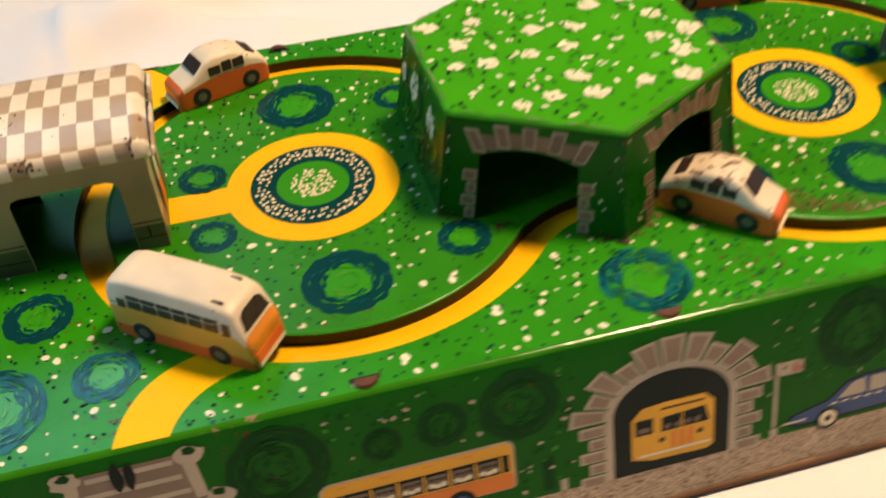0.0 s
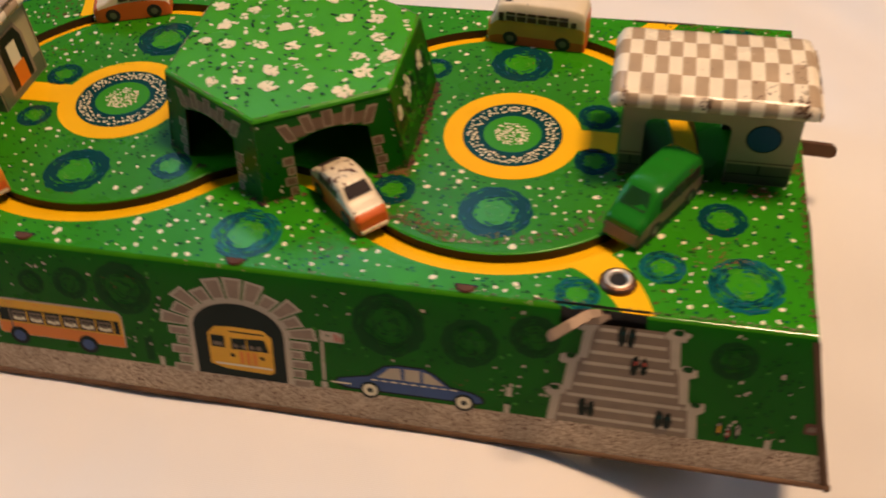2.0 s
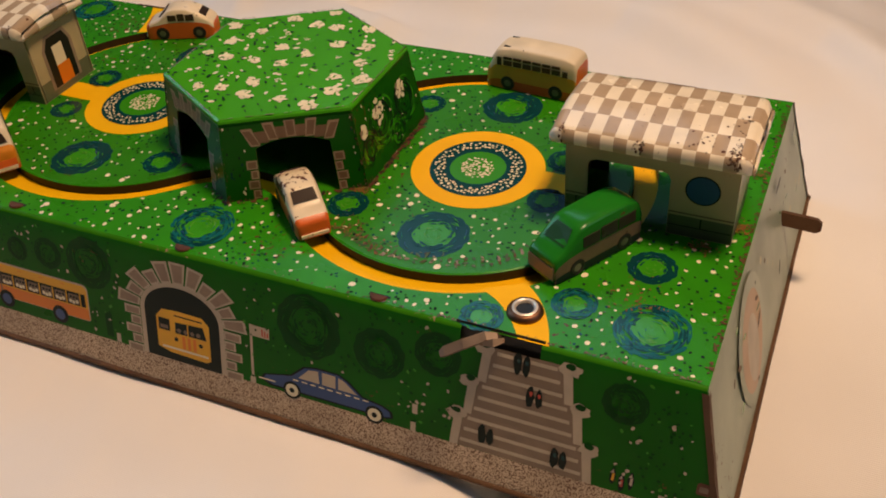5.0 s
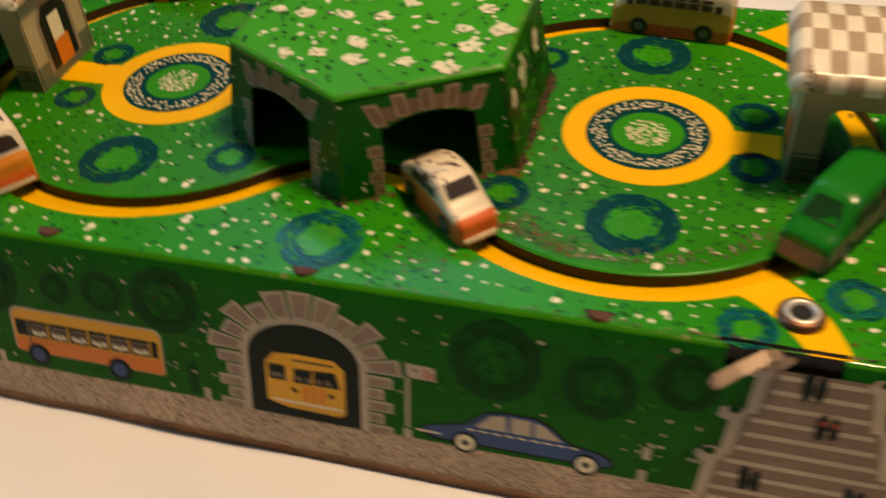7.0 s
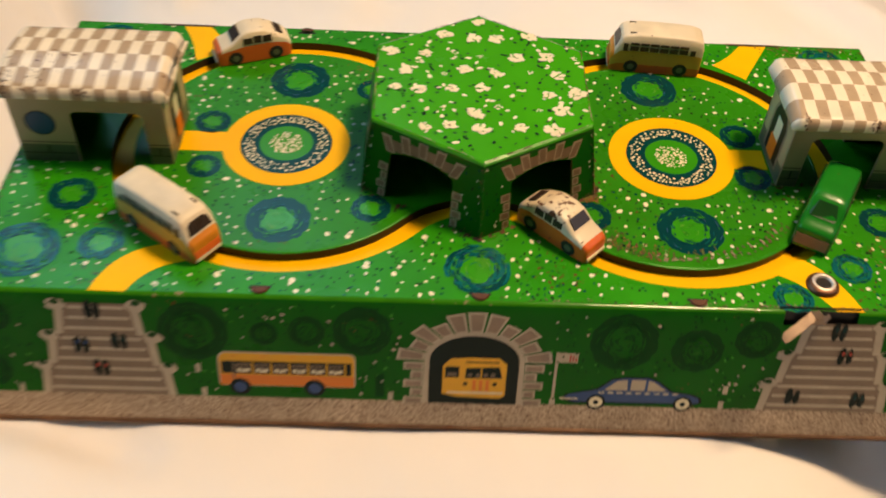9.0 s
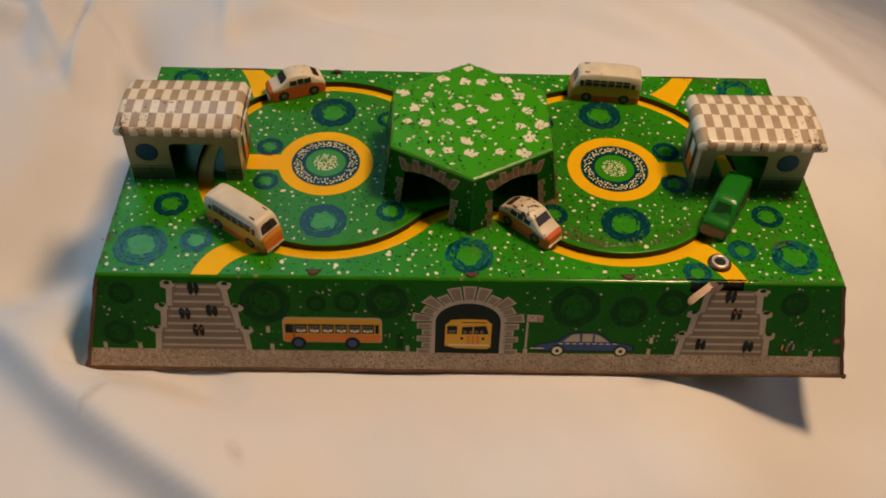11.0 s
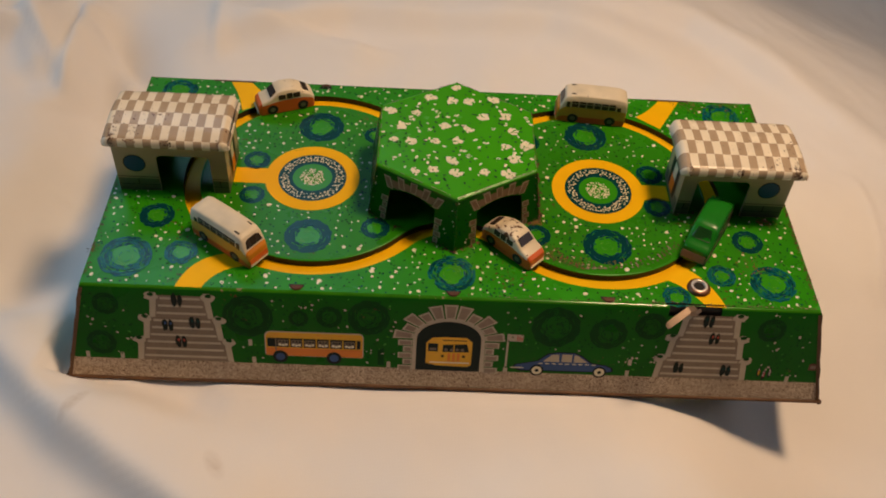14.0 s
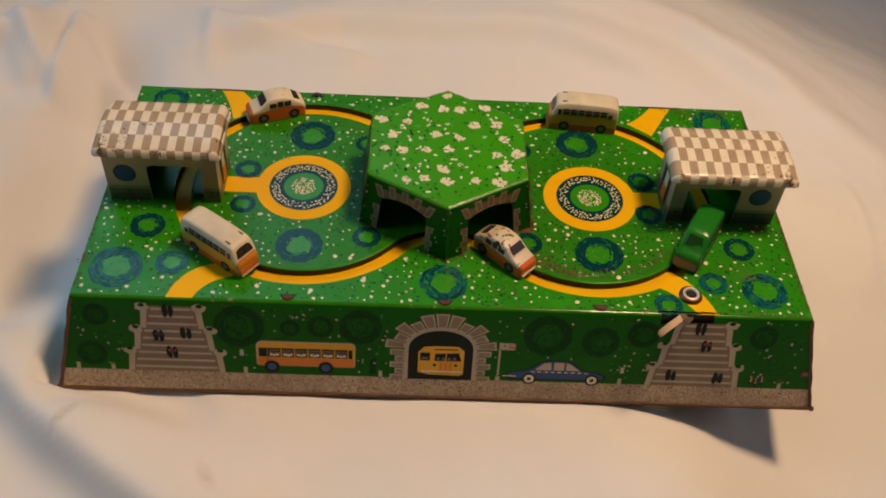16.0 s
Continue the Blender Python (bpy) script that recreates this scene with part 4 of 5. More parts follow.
# ---------------------------------------------------------------- stations
def build_station(sg):
    X = lambda x: sg * x
    dy = -0.010 if sg > 0 else 0.025
    x0, x1, y0, y1, top = (1.232 if sg > 0 else 1.248), (1.833 if sg > 0 else 1.848), (-0.160 if sg > 0 else -0.147), 0.165 + dy, 0.362
    st = new("station")
    st.parent = toy
    tagged(st, "small cream tin station with a chequered roof")

    def wall(name, place, outline_sets, m, label=""):
        v, f = filled(outline_sets)
        n = len(v)
        vv = [place(a, b, 0) for a, b, _ in v] + [place(a, b, -0.010) for a, b, _ in v]
        ff = list(f) + [tuple(i + n for i in t[::-1]) for t in f]
        idx = [0] * len(f) + [1] * len(f)
        base = 0
        for loop in outline_sets:
            near = [min(range(n), key=lambda i, p=p: (v[i][0] - p[0]) ** 2 + (v[i][1] - p[1]) ** 2) for p in loop]
            for i in range(len(loop)):
                a, b = near[i], near[(i + 1) % len(loop)]
                ff.append((a, b, b + n, a + n))
                idx.append(0)
        return mesh_object(name, vv, ff, [m, M_DARKTIN], idx, parent=st, label=label)

    d0, d1, dh, cr = (1.312 if sg > 0 else 1.335), (1.606 if sg > 0 else 1.622), 0.256, 0.03
    disc_x, disc_z = (1.716, 0.205) if sg > 0 else (1.742, 0.196)
    outline = [(x0, 0), (d0, 0), (d0, dh - cr), (d0 + cr * 0.3, dh - cr * 0.3), (d0 + cr, dh), (d1 - cr, dh), (d1 - cr * 0.3, dh - cr * 0.3), (d1, dh - cr), (d1, 0), (x1, 0), (x1, top), (x0, top)]
    for name, place in (("front_wall", lambda a, b, h: (X(a), y0 - h, b)), ("back_wall", lambda a, b, h: (X(a), y1 + h, b))):
        w = wall(name, place, [outline], M_STATION, "cream tin wall with a doorway")
        sh = Sheet(place)
        for a, b in ((x0 + 0.002, d0 - 0.002), (d1 + 0.002, x1 - 0.002)):
            sh.begin("plinth", "grey-green printed stone plinth")
            sh.box(a, 0.002, b, 0.088, M_PLINTH, 1)
            sh.box(a, 0.096, b, 0.103, M_STONE3, 1)
            sh.box(a, 0.043, b, 0.046, M_INK, 2)
            sh.box((a + b) / 2, 0.046, (a + b) / 2 + 0.004, 0.088, M_INK, 2)
        sh.begin("blue_disc", "blue printed disc")
        sh.disc(disc_x, disc_z, 0.060, M_INK, 1, 32)
        sh.disc(disc_x, disc_z, 0.055, M_BLUE, 2, 32)
        sh.done("wall_print", st)
    for name, xx, out in (("inner_wall", x0, -1), ("outer_wall", x1, 1)):
        place = lambda a, b, h, xx=xx, out=out: (X(xx + out * h), a, b)
        w = wall(name, place, [[(y0 + 0.004, 0), (y1 - 0.004, 0), (y1 - 0.004, top), (y0 + 0.004, top)]], M_STATION, "cream tin end wall")
        sh = Sheet(place)
        sh.box(y0 + 0.01, 0.002, y1 - 0.01, 0.088, M_PLINTH, 1)
        if out < 0:
            # dark niche with an orange and cream shape
            mid = (y0 + y1) / 2
            sh.begin("printed_doorway", "printed dark doorway with cream and orange shapes")
            sh.add([(mid - 0.095, 0.03), (mid + 0.095, 0.03), (mid + 0.095, 0.22), (mid + 0.06, 0.285), (mid - 0.06, 0.285), (mid - 0.095, 0.22)], M_STONE, 2)
            sh.add([(mid - 0.078, 0.035), (mid + 0.078, 0.035), (mid + 0.078, 0.22), (mid + 0.05, 0.27), (mid - 0.05, 0.27), (mid - 0.078, 0.22)], M_BLACK, 3)
            sh.box(mid - 0.035, 0.11, mid + 0.030, 0.225, M_CREAM, 4)
            sh.box(mid - 0.035, 0.035, mid + 0.045, 0.13, M_ORANGE, 5)
        sh.done("wall_print", st, "grey-green printed stone plinth")
    # chequered roof, rolled over at the front and back
    rx0, rx1, ry0, ry1 = (1.188 if sg > 0 else 1.222), (1.866 if sg > 0 else 1.878), -0.212 + dy, 0.207 + dy
    my, hw = (ry0 + ry1) / 2, (ry1 - ry0) / 2
    lip = [(0.955, 0.336), (1.0, 0.341), (1.018, 0.358), (1.004, 0.380), (0.955, 0.393)]
    half = lip + [(0.955 * (1 - k / 10), 0.393 + 0.023 * math.sin(math.pi / 2 * k / 10)) for k in range(1, 11)]
    prof = [(my - hw * a, z) for a, z in half] + [(my + hw * a, z) for a, z in half[-2::-1]]
    cols, sub = 15, 3
    v, f, idx = [], [], []
    nx = cols * sub
    n = len(prof)
    for i in range(nx + 1):
        e = i / nx
        d = min(e, 1 - e) * (rx1 - rx0)
        q = max(0.0, 1 - d / 0.034)
        drop = 0.034 * (1 - math.sqrt(max(0.0, 1 - q * q)))
        for y, z in prof:
            dent = 0.003 * noise.noise((e * 9 * sg, y * 14, 1.7))
            v.append((X(rx0 + (rx1 - rx0) * e), my + (y - my) * (1 - 0.075 * q * q), max(z - drop * 0.8, 0.336) + dent * (z > 0.37)))
    bands = [0] * 4 + [1] * 5 + [2] * 5 + [3] * 5 + [4] * 5 + [5] * 4
    for i in range(nx):
        for j in range(n - 1):
            q = (i * n + j, (i + 1) * n + j, (i + 1) * n + j + 1, i * n + j + 1)
            f.append(q if sg > 0 else q[::-1])
            idx.append((i // sub + bands[j]) % 2)
    # closed, rounded ends
    for i, out in ((0, -1), (nx, 1)):
        rim = [i * n + j for j in range(n)]
        for step, (ox, dz) in enumerate(((0.006, 0.35), (0.007, 0.75), (0.0, 1.0))):
            base = len(v)
            for j in range(n):
                x, y, z = v[i * n + j]
                v.append((x + sg * out * ox * (1 if z > 0.359 else 0.2), y, z + (0.337 - z) * dz))
            for j in range(n - 1):
                q = (rim[j], rim[j + 1], base + j + 1, base + j)
                f.append(q)
                idx.append((bands[j] + (0 if i == 0 else 1)) % 2)
            rim = [base + j for j in range(n)]
    roof = mesh_object("roof", v, f, [M_ROOF_A, M_ROOF_B], idx, parent=st, label="curved tin roof in cream and taupe squares, chipped", smooth=True)
    sol = roof.modifiers.new("thickness", "SOLIDIFY")
    sol.thickness, sol.offset = 0.0006, -1

    def on_roof(u, w, h):
        """u along the roof, w counts the points of its section from the front."""
        w = max(0.0, min(w, n - 1.001))
        j = int(w)
        (ya, za), (yb, zb) = prof[j], prof[j + 1]
        y, z = ya + (yb - ya) * (w - j), za + (zb - za) * (w - j)
        l = math.hypot(yb - ya, zb - za)
        dent = 0.003 * noise.noise((u * 9 * sg, y * 14, 1.7)) * (z > 0.37)
        return (X(rx0 + (rx1 - rx0) * u), y - (zb - za) / l * (h + 0.001), z + dent + (yb - ya) / l * (h + 0.001))

    sh = Sheet(on_roof)
    r = random.Random(21 + sg)
    for u, w, su, sw, count in ((0.93, 3.2, 0.020, 1.0, 46), (0.90, 12.0, 0.03, 2.5, 18), (0.06, 3.4, 0.015, 0.9, 24), (0.47, 3.0, 0.025, 0.5, 22), (0.75, 6.5, 0.04, 1.4, 16), (0.30, 7.0, 0.2, 5.0, 22), (0.92, 6.0, 0.018, 1.0, 22), (0.7, 15, 0.2, 5.0, 20)):
        for i in range(count):
            a, b = r.gauss(u, su), r.gauss(w, sw)
            if 0.055 < a < 0.945 and 1.2 < b < n - 3:
                q = r.uniform(0.002, 0.0058) * (1.0 if su < 0.1 else 0.6)
                wide = q / (0.021 if b > 4.2 else 0.016)
                m = r.choice([M_RUST, M_TABTIN, M_TABTIN, M_STONE3])
                k = r.random() * 6.28
                sh.add([(a + q / 0.708 * math.cos(k + t) * (0.6 + 0.6 * r.random()), b + wide * math.sin(k + t) * (0.6 + 0.6 * r.random())) for t in (0, 1.1, 2.0, 3.2, 4.1, 5.2)], m, 1 + 3 * r.random())
    chips = sh.done("chip", roof, "rusty chips in the roof print")
    tagged(chips, "rusty chips in the roof print", kind="stuff")
    return st


build_station(-1)
build_station(1)


# ---------------------------------------------------------------- prints on the long sides
def stairs(sh, cx, side):
    top, low = 0.050, 0.468
    rows = 9
    for k in range(3):
        s0, s1 = top + (low - top) * k / 3, top + (low - top) * (k + 1) / 3
        hw = 0.112 + 0.044 * k
        sh.begin("flight" if k else "", "grey printed flight of stairs" if k else "")
        sh.add([(cx - hw, s0), (cx + hw, s0), (cx + hw + 0.036, s1), (cx - hw - 0.036, s1)], M_STEP, 1)
        for i in range(3):
            s = s0 + (s1 - s0) * (i + 0.25) / 3
            w = hw + 0.036 * (i + 0.3) / 3 - 0.014
            sh.begin("tread", "pale printed stair tread")
            sh.box(cx - w, s, cx + w, s + 0.014, M_STONE2, 2)
        for sg in (-1, 1):
            e = cx + sg * (hw + 0.012)
            sh.begin("urn_post", "printed stone post with an urn")
            sh.add([(e - sg * 0.006, s0 + 0.005), (e + sg * 0.026, s0 + 0.005), (e + sg * 0.040, s1), (e + sg * 0.010, s1)], M_STONE2, 2)
            # urn on the post
            ux = e + sg * 0.020
            sh.disc(ux, s0 + 0.008, 0.036, M_STONE2, 3, 14, 0.35, ry=0.026)
            sh.disc(ux, s0 - 0.004, 0.017, M_BUSH2, 4, 10, 0.4, ry=0.012)
    # small dark shapes standing on the steps
    for dx, s, m in side:
        sh.begin("dark_shape", "small dark printed shape")
        sh.disc(cx + dx, s, 0.015, M_INK, 5, 12, 0.3, ry=0.040)
        sh.disc(cx + dx + 0.030, s + 0.003, 0.013, M_INK, 5, 12, 0.3, ry=0.038)
        sh.disc(cx + dx + 0.003, s - 0.012, 0.006, m, 7, 9, 0.3, ry=0.010)
        sh.disc(cx + dx + 0.031, s - 0.010, 0.006, m, 7, 9, 0.3, ry=0.009)


def rounded(x0, y0, x1, y1, ra, rb, n=5):
    """A box with rounded corners: ra at the side x0, rb at the side x1."""
    pts = []
    for cx, cy, r, a in ((x1 - rb, y0 + rb, rb, -90), (x1 - rb * 0.5, y1 - rb * 0.5, rb * 0.5, 0), (x0 + ra * 0.5, y1 - ra * 0.5, ra * 0.5, 90), (x0 + ra, y0 + ra, ra, 180)):
        pts += [(cx + r * math.cos(radians(a + 90 * k / n)), cy + r * math.sin(radians(a + 90 * k / n))) for k in range(n + 1)]
    return pts


def coach(sh, x0, x1, s0, s1):
    h = s1 - s0
    low = s1 - 0.024
    sh.add(rounded(x0, s0, x1, low, 0.034, 0.026), M_STONE2, 2)
    sh.add(rounded(x0 + 0.006, s0 + 0.007, x1 - 0.005, low - 0.003, 0.030, 0.022), M_AMBER, 3)
    sh.add(rounded(x0 + 0.006, s0 + h * 0.58, x1 - 0.005, low - 0.003, 0.008, 0.008), M_ORANGE, 4)
    sh.box(x0 + 0.014, s0 + h * 0.24, x1 - 0.016, s0 + h * 0.55, M_INK, 4)
    for k in range(4):
        sh.box(x0 + 0.05 + 0.11 * k, s0 + h * 0.10, x0 + 0.075 + 0.11 * k, s0 + h * 0.115, M_ORANGE, 4)
    sh.box(x0 + 0.055, s0 + h * 0.24, x0 + 0.062, low - 0.01, M_STONE3, 5)
    n = 6
    for k in range(n):
        a = x0 + 0.068 + (x1 - x0 - 0.10) * k / n
        sh.begin("window", "printed coach window")
        sh.add(rounded(a, s0 + h * 0.29, a + 0.056, s0 + h * 0.52, 0.008, 0.008, 3), M_STONE3, 5)
        for i in range(3):
            sh.fleck(a + 0.012 + 0.016 * i, s0 + h * (0.46 + 0.02 * (i % 2)), 0.0085, M_CREAM, 6)
            sh.fleck(a + 0.014 + 0.016 * i, s0 + h * 0.36, 0.006, M_INK, 6)
        sh.box(a + 0.060, s0 + h * 0.24, a + 0.066, s0 + h * 0.55, M_AMBER, 9)
    for w in (x0 + (x1 - x0) * 0.155, x0 + (x1 - x0) * 0.70):
        sh.begin("wheel", "dark printed wheel")
        sh.disc(w, s1 - 0.020, 0.040, M_INK, 6, 22)
        sh.disc(w, s1 - 0.020, 0.024, M_CARBLUE, 8, 18)


def saloon(sh, x0, x1, s0, s1):
    L, H = x1 - x0, s1 - s0
    P = lambda pts: [(x0 + L * a, s0 + H * b) for a, b in pts]
    sh.add(P([(0.0, 0.80), (0.03, 0.62), (0.14, 0.52), (0.24, 0.42), (0.34, 0.08), (0.44, 0.0), (0.60, 0.0), (0.68, 0.14), (0.78, 0.46), (0.92, 0.54), (0.99, 0.66), (1.0, 0.84), (0.96, 0.90), (0.08, 0.94)]), M_INK, 1)
    sh.add(P([(0.02, 0.78), (0.05, 0.64), (0.15, 0.55), (0.25, 0.46), (0.35, 0.12), (0.44, 0.05), (0.60, 0.05), (0.67, 0.18), (0.77, 0.50), (0.91, 0.58), (0.97, 0.68), (0.98, 0.82), (0.94, 0.86), (0.10, 0.88)]), M_CARBLUE, 2)
    sh.begin("window", "pale printed window")
    sh.add(P([(0.30, 0.46), (0.38, 0.14), (0.45, 0.10), (0.46, 0.46)]), M_STONE2, 3)
    sh.begin("window", "pale printed window")
    sh.add(P([(0.48, 0.46), (0.48, 0.10), (0.58, 0.10), (0.58, 0.46)]), M_STONE2, 3)
    sh.begin("window", "pale printed window")
    sh.add(P([(0.60, 0.46), (0.60, 0.12), (0.64, 0.16), (0.74, 0.46)]), M_STONE2, 3)
    sh.begin("trim", "dashed cream trim line")
    for k in range(9):
        sh.box(x0 + L * (0.26 + 0.065 * k), s0 + H * 0.535, x0 + L * (0.30 + 0.065 * k), s0 + H * 0.57, M_CREAM, 3)
    sh.box(x0 - L * 0.01, s0 + H * 0.76, x0 + L * 0.12, s0 + H * 0.80, M_CREAM, 3)
    for a in (0.25, 0.865):
        sh.begin("wheel", "printed wheel with a cream hub")
        sh.disc(x0 + L * a, s0 + H * 0.88, 0.037, M_INK, 4, 20)
        sh.disc(x0 + L * a, s0 + H * 0.88, 0.027, M_CREAM, 5, 18)
        sh.disc(x0 + L * a, s0 + H * 0.88, 0.011, M_INK, 6, 12)


def archway(sh, cx):
    hw, low, spring, crown = 0.170, 0.474, 0.270, 0.150
    arc = lambda r, n: [(cx + (hw + r) * math.cos(a), spring - (spring - crown + r * 0.9) * math.sin(a)) for a in [math.pi * k / n for k in range(n + 1)]]
    inner = [(cx + hw, low)] + arc(0.0, 20) + [(cx - hw, low)]
    sh.add([(cx + hw + 0.022, low)] + arc(0.020, 20) + [(cx - hw - 0.022, low)], M_STONE2, 1)
    sh.add(inner, M_INK, 2)
    count = 11
    for k in range(count):
        a0, a1 = math.pi * (k + 0.06) / count, math.pi * (k + 0.94) / count
        ext = 0.125 if k % 2 == 0 else 0.092
        if k == count // 2:
            ext = 0.128

        def at(a, r):
            return (cx + (hw + r) * math.cos(a), spring - (spring - crown + r * 0.85) * math.sin(a))
        sh.begin("stone")
        sh.add([at(a0, 0.022), at(a0, ext), at(a1, ext), at(a1, 0.022)], M_STONE2, 3)
        b0, b1 = a0 + (a1 - a0) * 0.14, a1 - (a1 - a0) * 0.14
        sh.add([at(b0, 0.030), at(b0, ext - 0.012), at(b1, ext - 0.012), at(b1, 0.030)], M_STONE, 4)
    for sg in (-1, 1):
        for k in range(5):
            s = spring + 0.006 + 0.042 * k
            w = 0.096 if k % 2 == 0 else 0.070
            sh.begin("stone")
            sh.box(cx + sg * (hw + 0.022), s, cx + sg * (hw + w), s + 0.037, M_STONE2, 3)
            sh.box(cx + sg * (hw + 0.028), s + 0.008, cx + sg * (hw + w - 0.008), s + 0.033, M_STONE, 4)
    # front of a yellow coach inside
    sh.begin("coach_front", "front of a yellow printed coach")
    x0, x1, s0, s1 = cx - 0.118, cx + 0.124, 0.250, 0.444
    sh.add([(x0 + 0.03, s0 + 0.006), (x0 + 0.10, s0), (x1 - 0.03, s0 + 0.002), (x1, s0 + 0.03), (x1, s1 - 0.012), (x1 - 0.02, s1), (x0 + 0.06, s1 - 0.004), (x0, s1 - 0.02), (x0, s0 + 0.04)], M_AMBER, 3)
    sh.box(x0 + 0.010, s0 + 0.044, x0 + 0.062, s0 + 0.096, M_INK, 4)
    sh.box(x0 + 0.018, s0 + 0.072, x0 + 0.054, s0 + 0.088, M_STONE3, 5)
    sh.add([(x0 + 0.088, s0 + 0.050), (x1 - 0.028, s0 + 0.042), (x1 - 0.014, s0 + 0.096), (x0 + 0.086, s0 + 0.098)], M_INK, 4)
    for a in (0.104, 0.134, 0.164, 0.192):
        sh.disc(x0 + a, s0 + 0.082, 0.010, M_STONE3, 5, 9, 0.3)
    sh.box(x0 + 0.144, s0 + 0.046, x0 + 0.149, s0 + 0.098, M_AMBER, 8)
    sh.box(x0 + 0.085, s0 + 0.018, x1 - 0.03, s0 + 0.024, M_INK, 4)
    for a in (0.115, 0.140, 0.165):
        sh.box(x0 + a, s0 + 0.105, x0 + a + 0.014, s0 + 0.160, M_ORANGE, 4)
    sh.box(x0 + 0.02, s1 - 0.030, x1 - 0.01, s1 - 0.022, M_CREAM, 5)
    for a in (0.088, 0.200):
        sh.disc(x0 + a, s0 + 0.125, 0.009, M_INK, 5, 10)


def side_print(name, place, parent_name):
    parent = toy
    sh = Sheet(place)
    stairs(sh, -1.388, ((-0.09, 0.235, M_CARBLUE), (0.05, 0.215, M_BUSH), (-0.03, 0.34, M_RED), (-0.03, 0.075, M_INK)))
    sh.done("printed_stairs", parent, "grey printed stairs with stone urns")
    sh = Sheet(place)
    stairs(sh, 1.350, ((0.02, 0.195, M_RED), (-0.135, 0.395, M_INK), (0.12, 0.405, M_BUSH), (-0.03, 0.085, M_BUSH)))
    sh.done("printed_stairs", parent, "grey printed stairs with stone urns")
    sh = Sheet(place)
    coach(sh, -0.970, -0.453, 0.250, 0.436)
    sh.done("printed_coach", parent, "orange and yellow printed coach")
    sh = Sheet(place)
    archway(sh, -0.006)
    sh.done("printed_archway", parent, "printed stone archway with a yellow coach inside")
    sh = Sheet(place)
    saloon(sh, 0.335, 0.884, 0.322, 0.466)
    sh.done("printed_car", parent, "blue printed saloon car")
    sh = Sheet(place)
    sh.box(0.298, 0.215, 0.309, 0.468, M_STONE2, 1)
    sh.box(0.292, 0.440, 0.315, 0.468, M_STONE2, 2)
    sh.box(0.309, 0.217, 0.382, 0.262, M_STONE2, 2)
    for k in range(3):
        sh.box(0.350 + 0.011 * k, 0.225 + 0.006 * k, 0.356 + 0.011 * k, 0.256, M_RED, 3)
    sh.done("printed_flag", parent, "pale printed flag on a pole")
    bushes = ((0.545, 0.162, 0.124), (0.824, 0.192, 0.095), (1.042, 0.133, 0.082), (1.676, 0.130, 0.072), (-1.769, 0.115, 0.065), (-1.818, 0.365, 0.075),
                    (-1.05, 0.165, 0.125), (-0.79, 0.165, 0.05), (-0.632, 0.150, 0.065), (-0.428, 0.145, 0.105))
    for x, s, r in bushes:
        sh = Sheet(place)
        sh.disc(x, s, r, M_BUSH2, 1, 40, 0.04, lobes=11)
        sh.disc(x, s, r * 0.62, M_PANEL, 2, 30, 0.16)
        for k in range(int(30 + 420 * r)):
            q = r * rng.uniform(0.15, 0.78)
            sh.stroke(x, s, q, rng.random() * 6.28, rng.uniform(0.25, 0.8), 0.0018 + 0.010 * r, M_BUSH2, 3)
        for k in range(int(14 + 220 * r)):
            q = r * rng.uniform(0.35, 0.95)
            sh.stroke(x, s, q, rng.random() * 6.28, rng.uniform(0.15, 0.40), 0.0012 + 0.005 * r, M_PANEL, 6)
        sh.done("printed_bush", parent, "dark green printed bush")
    sh = Sheet(place)
    for x, s in ((-1.045, 0.333), (-1.03, 0.447), (-0.32, 0.447), (-1.90, 0.447), (-1.72, 0.447), (0.96, 0.450), (0.965, 0.375), (1.83, 0.452)):
        sh.box(x - 0.010, s - 0.020, x + 0.010, s + 0.020, M_STONE2, 1)
    sh.box(-0.378, 0.345, -0.345, 0.452, M_BUSH2, 1)
    # flame-shaped tuft
    for k, m in enumerate((M_AMBER, M_RED, M_STONE2)):
        x, t = 1.668 + 0.030 * k, 0.40 if k % 2 else 0.385
        sh.disc(x, t + 0.025, 0.011, M_INK, 1, 10, 0.3, ry=0.034)
        sh.add([(x - 0.004, t + 0.04), (x + 0.005, t + 0.042), (x + 0.006, t + 0.010), (x - 0.002, t + 0.014)], m, 3)
        sh.add([(x - 0.009, t + 0.012), (x + 0.003, t + 0.010), (x + 0.001, t - 0.004)], M_STONE2, 3)
    for k in range(1300):
        x, s = rng.uniform(-1.9, 1.9), rng.uniform(0.03, 0.44)
        if (abs(x + 0.006) < 0.28 and s > 0.03) or abs(abs(x) - 1.38) < 0.27 or (-0.98 < x < -0.44 and s > 0.24) or (0.33 < x < 0.89 and s > 0.31):
            continue
        if any((x - a) ** 2 + (s - b) ** 2 < (q + 0.012) ** 2 for a, b, q in bushes):
            continue
        if rng.random() < 0.40:
            sh.fleck(x, s, rng.uniform(0.003, 0.0065), M_STONE2 if rng.random() < 0.6 else M_DECK, 4, 1.4, 7)
        else:
            sh.fleck(x, s, rng.uniform(0.0035, 0.006), M_BUSH2, 4, 1.3, 7)
    tagged(sh.done(name, parent, "pale printed dots, signs and dark specks"), kind="stuff")


side_print("front_fleck", on_front, "front_panel")
# small bent tab near the foot of the front panel
sh = Sheet(on_front)
sh.add(rounded(1.930, 0.338, 1.972, 0.384, 0.012, 0.012), M_TABTIN, 3)
sh.add(rounded(1.938, 0.350, 1.966, 0.372, 0.006, 0.006), M_STONE3, 6)
sh.done("corner_tab", toy, "small dark bent tab")
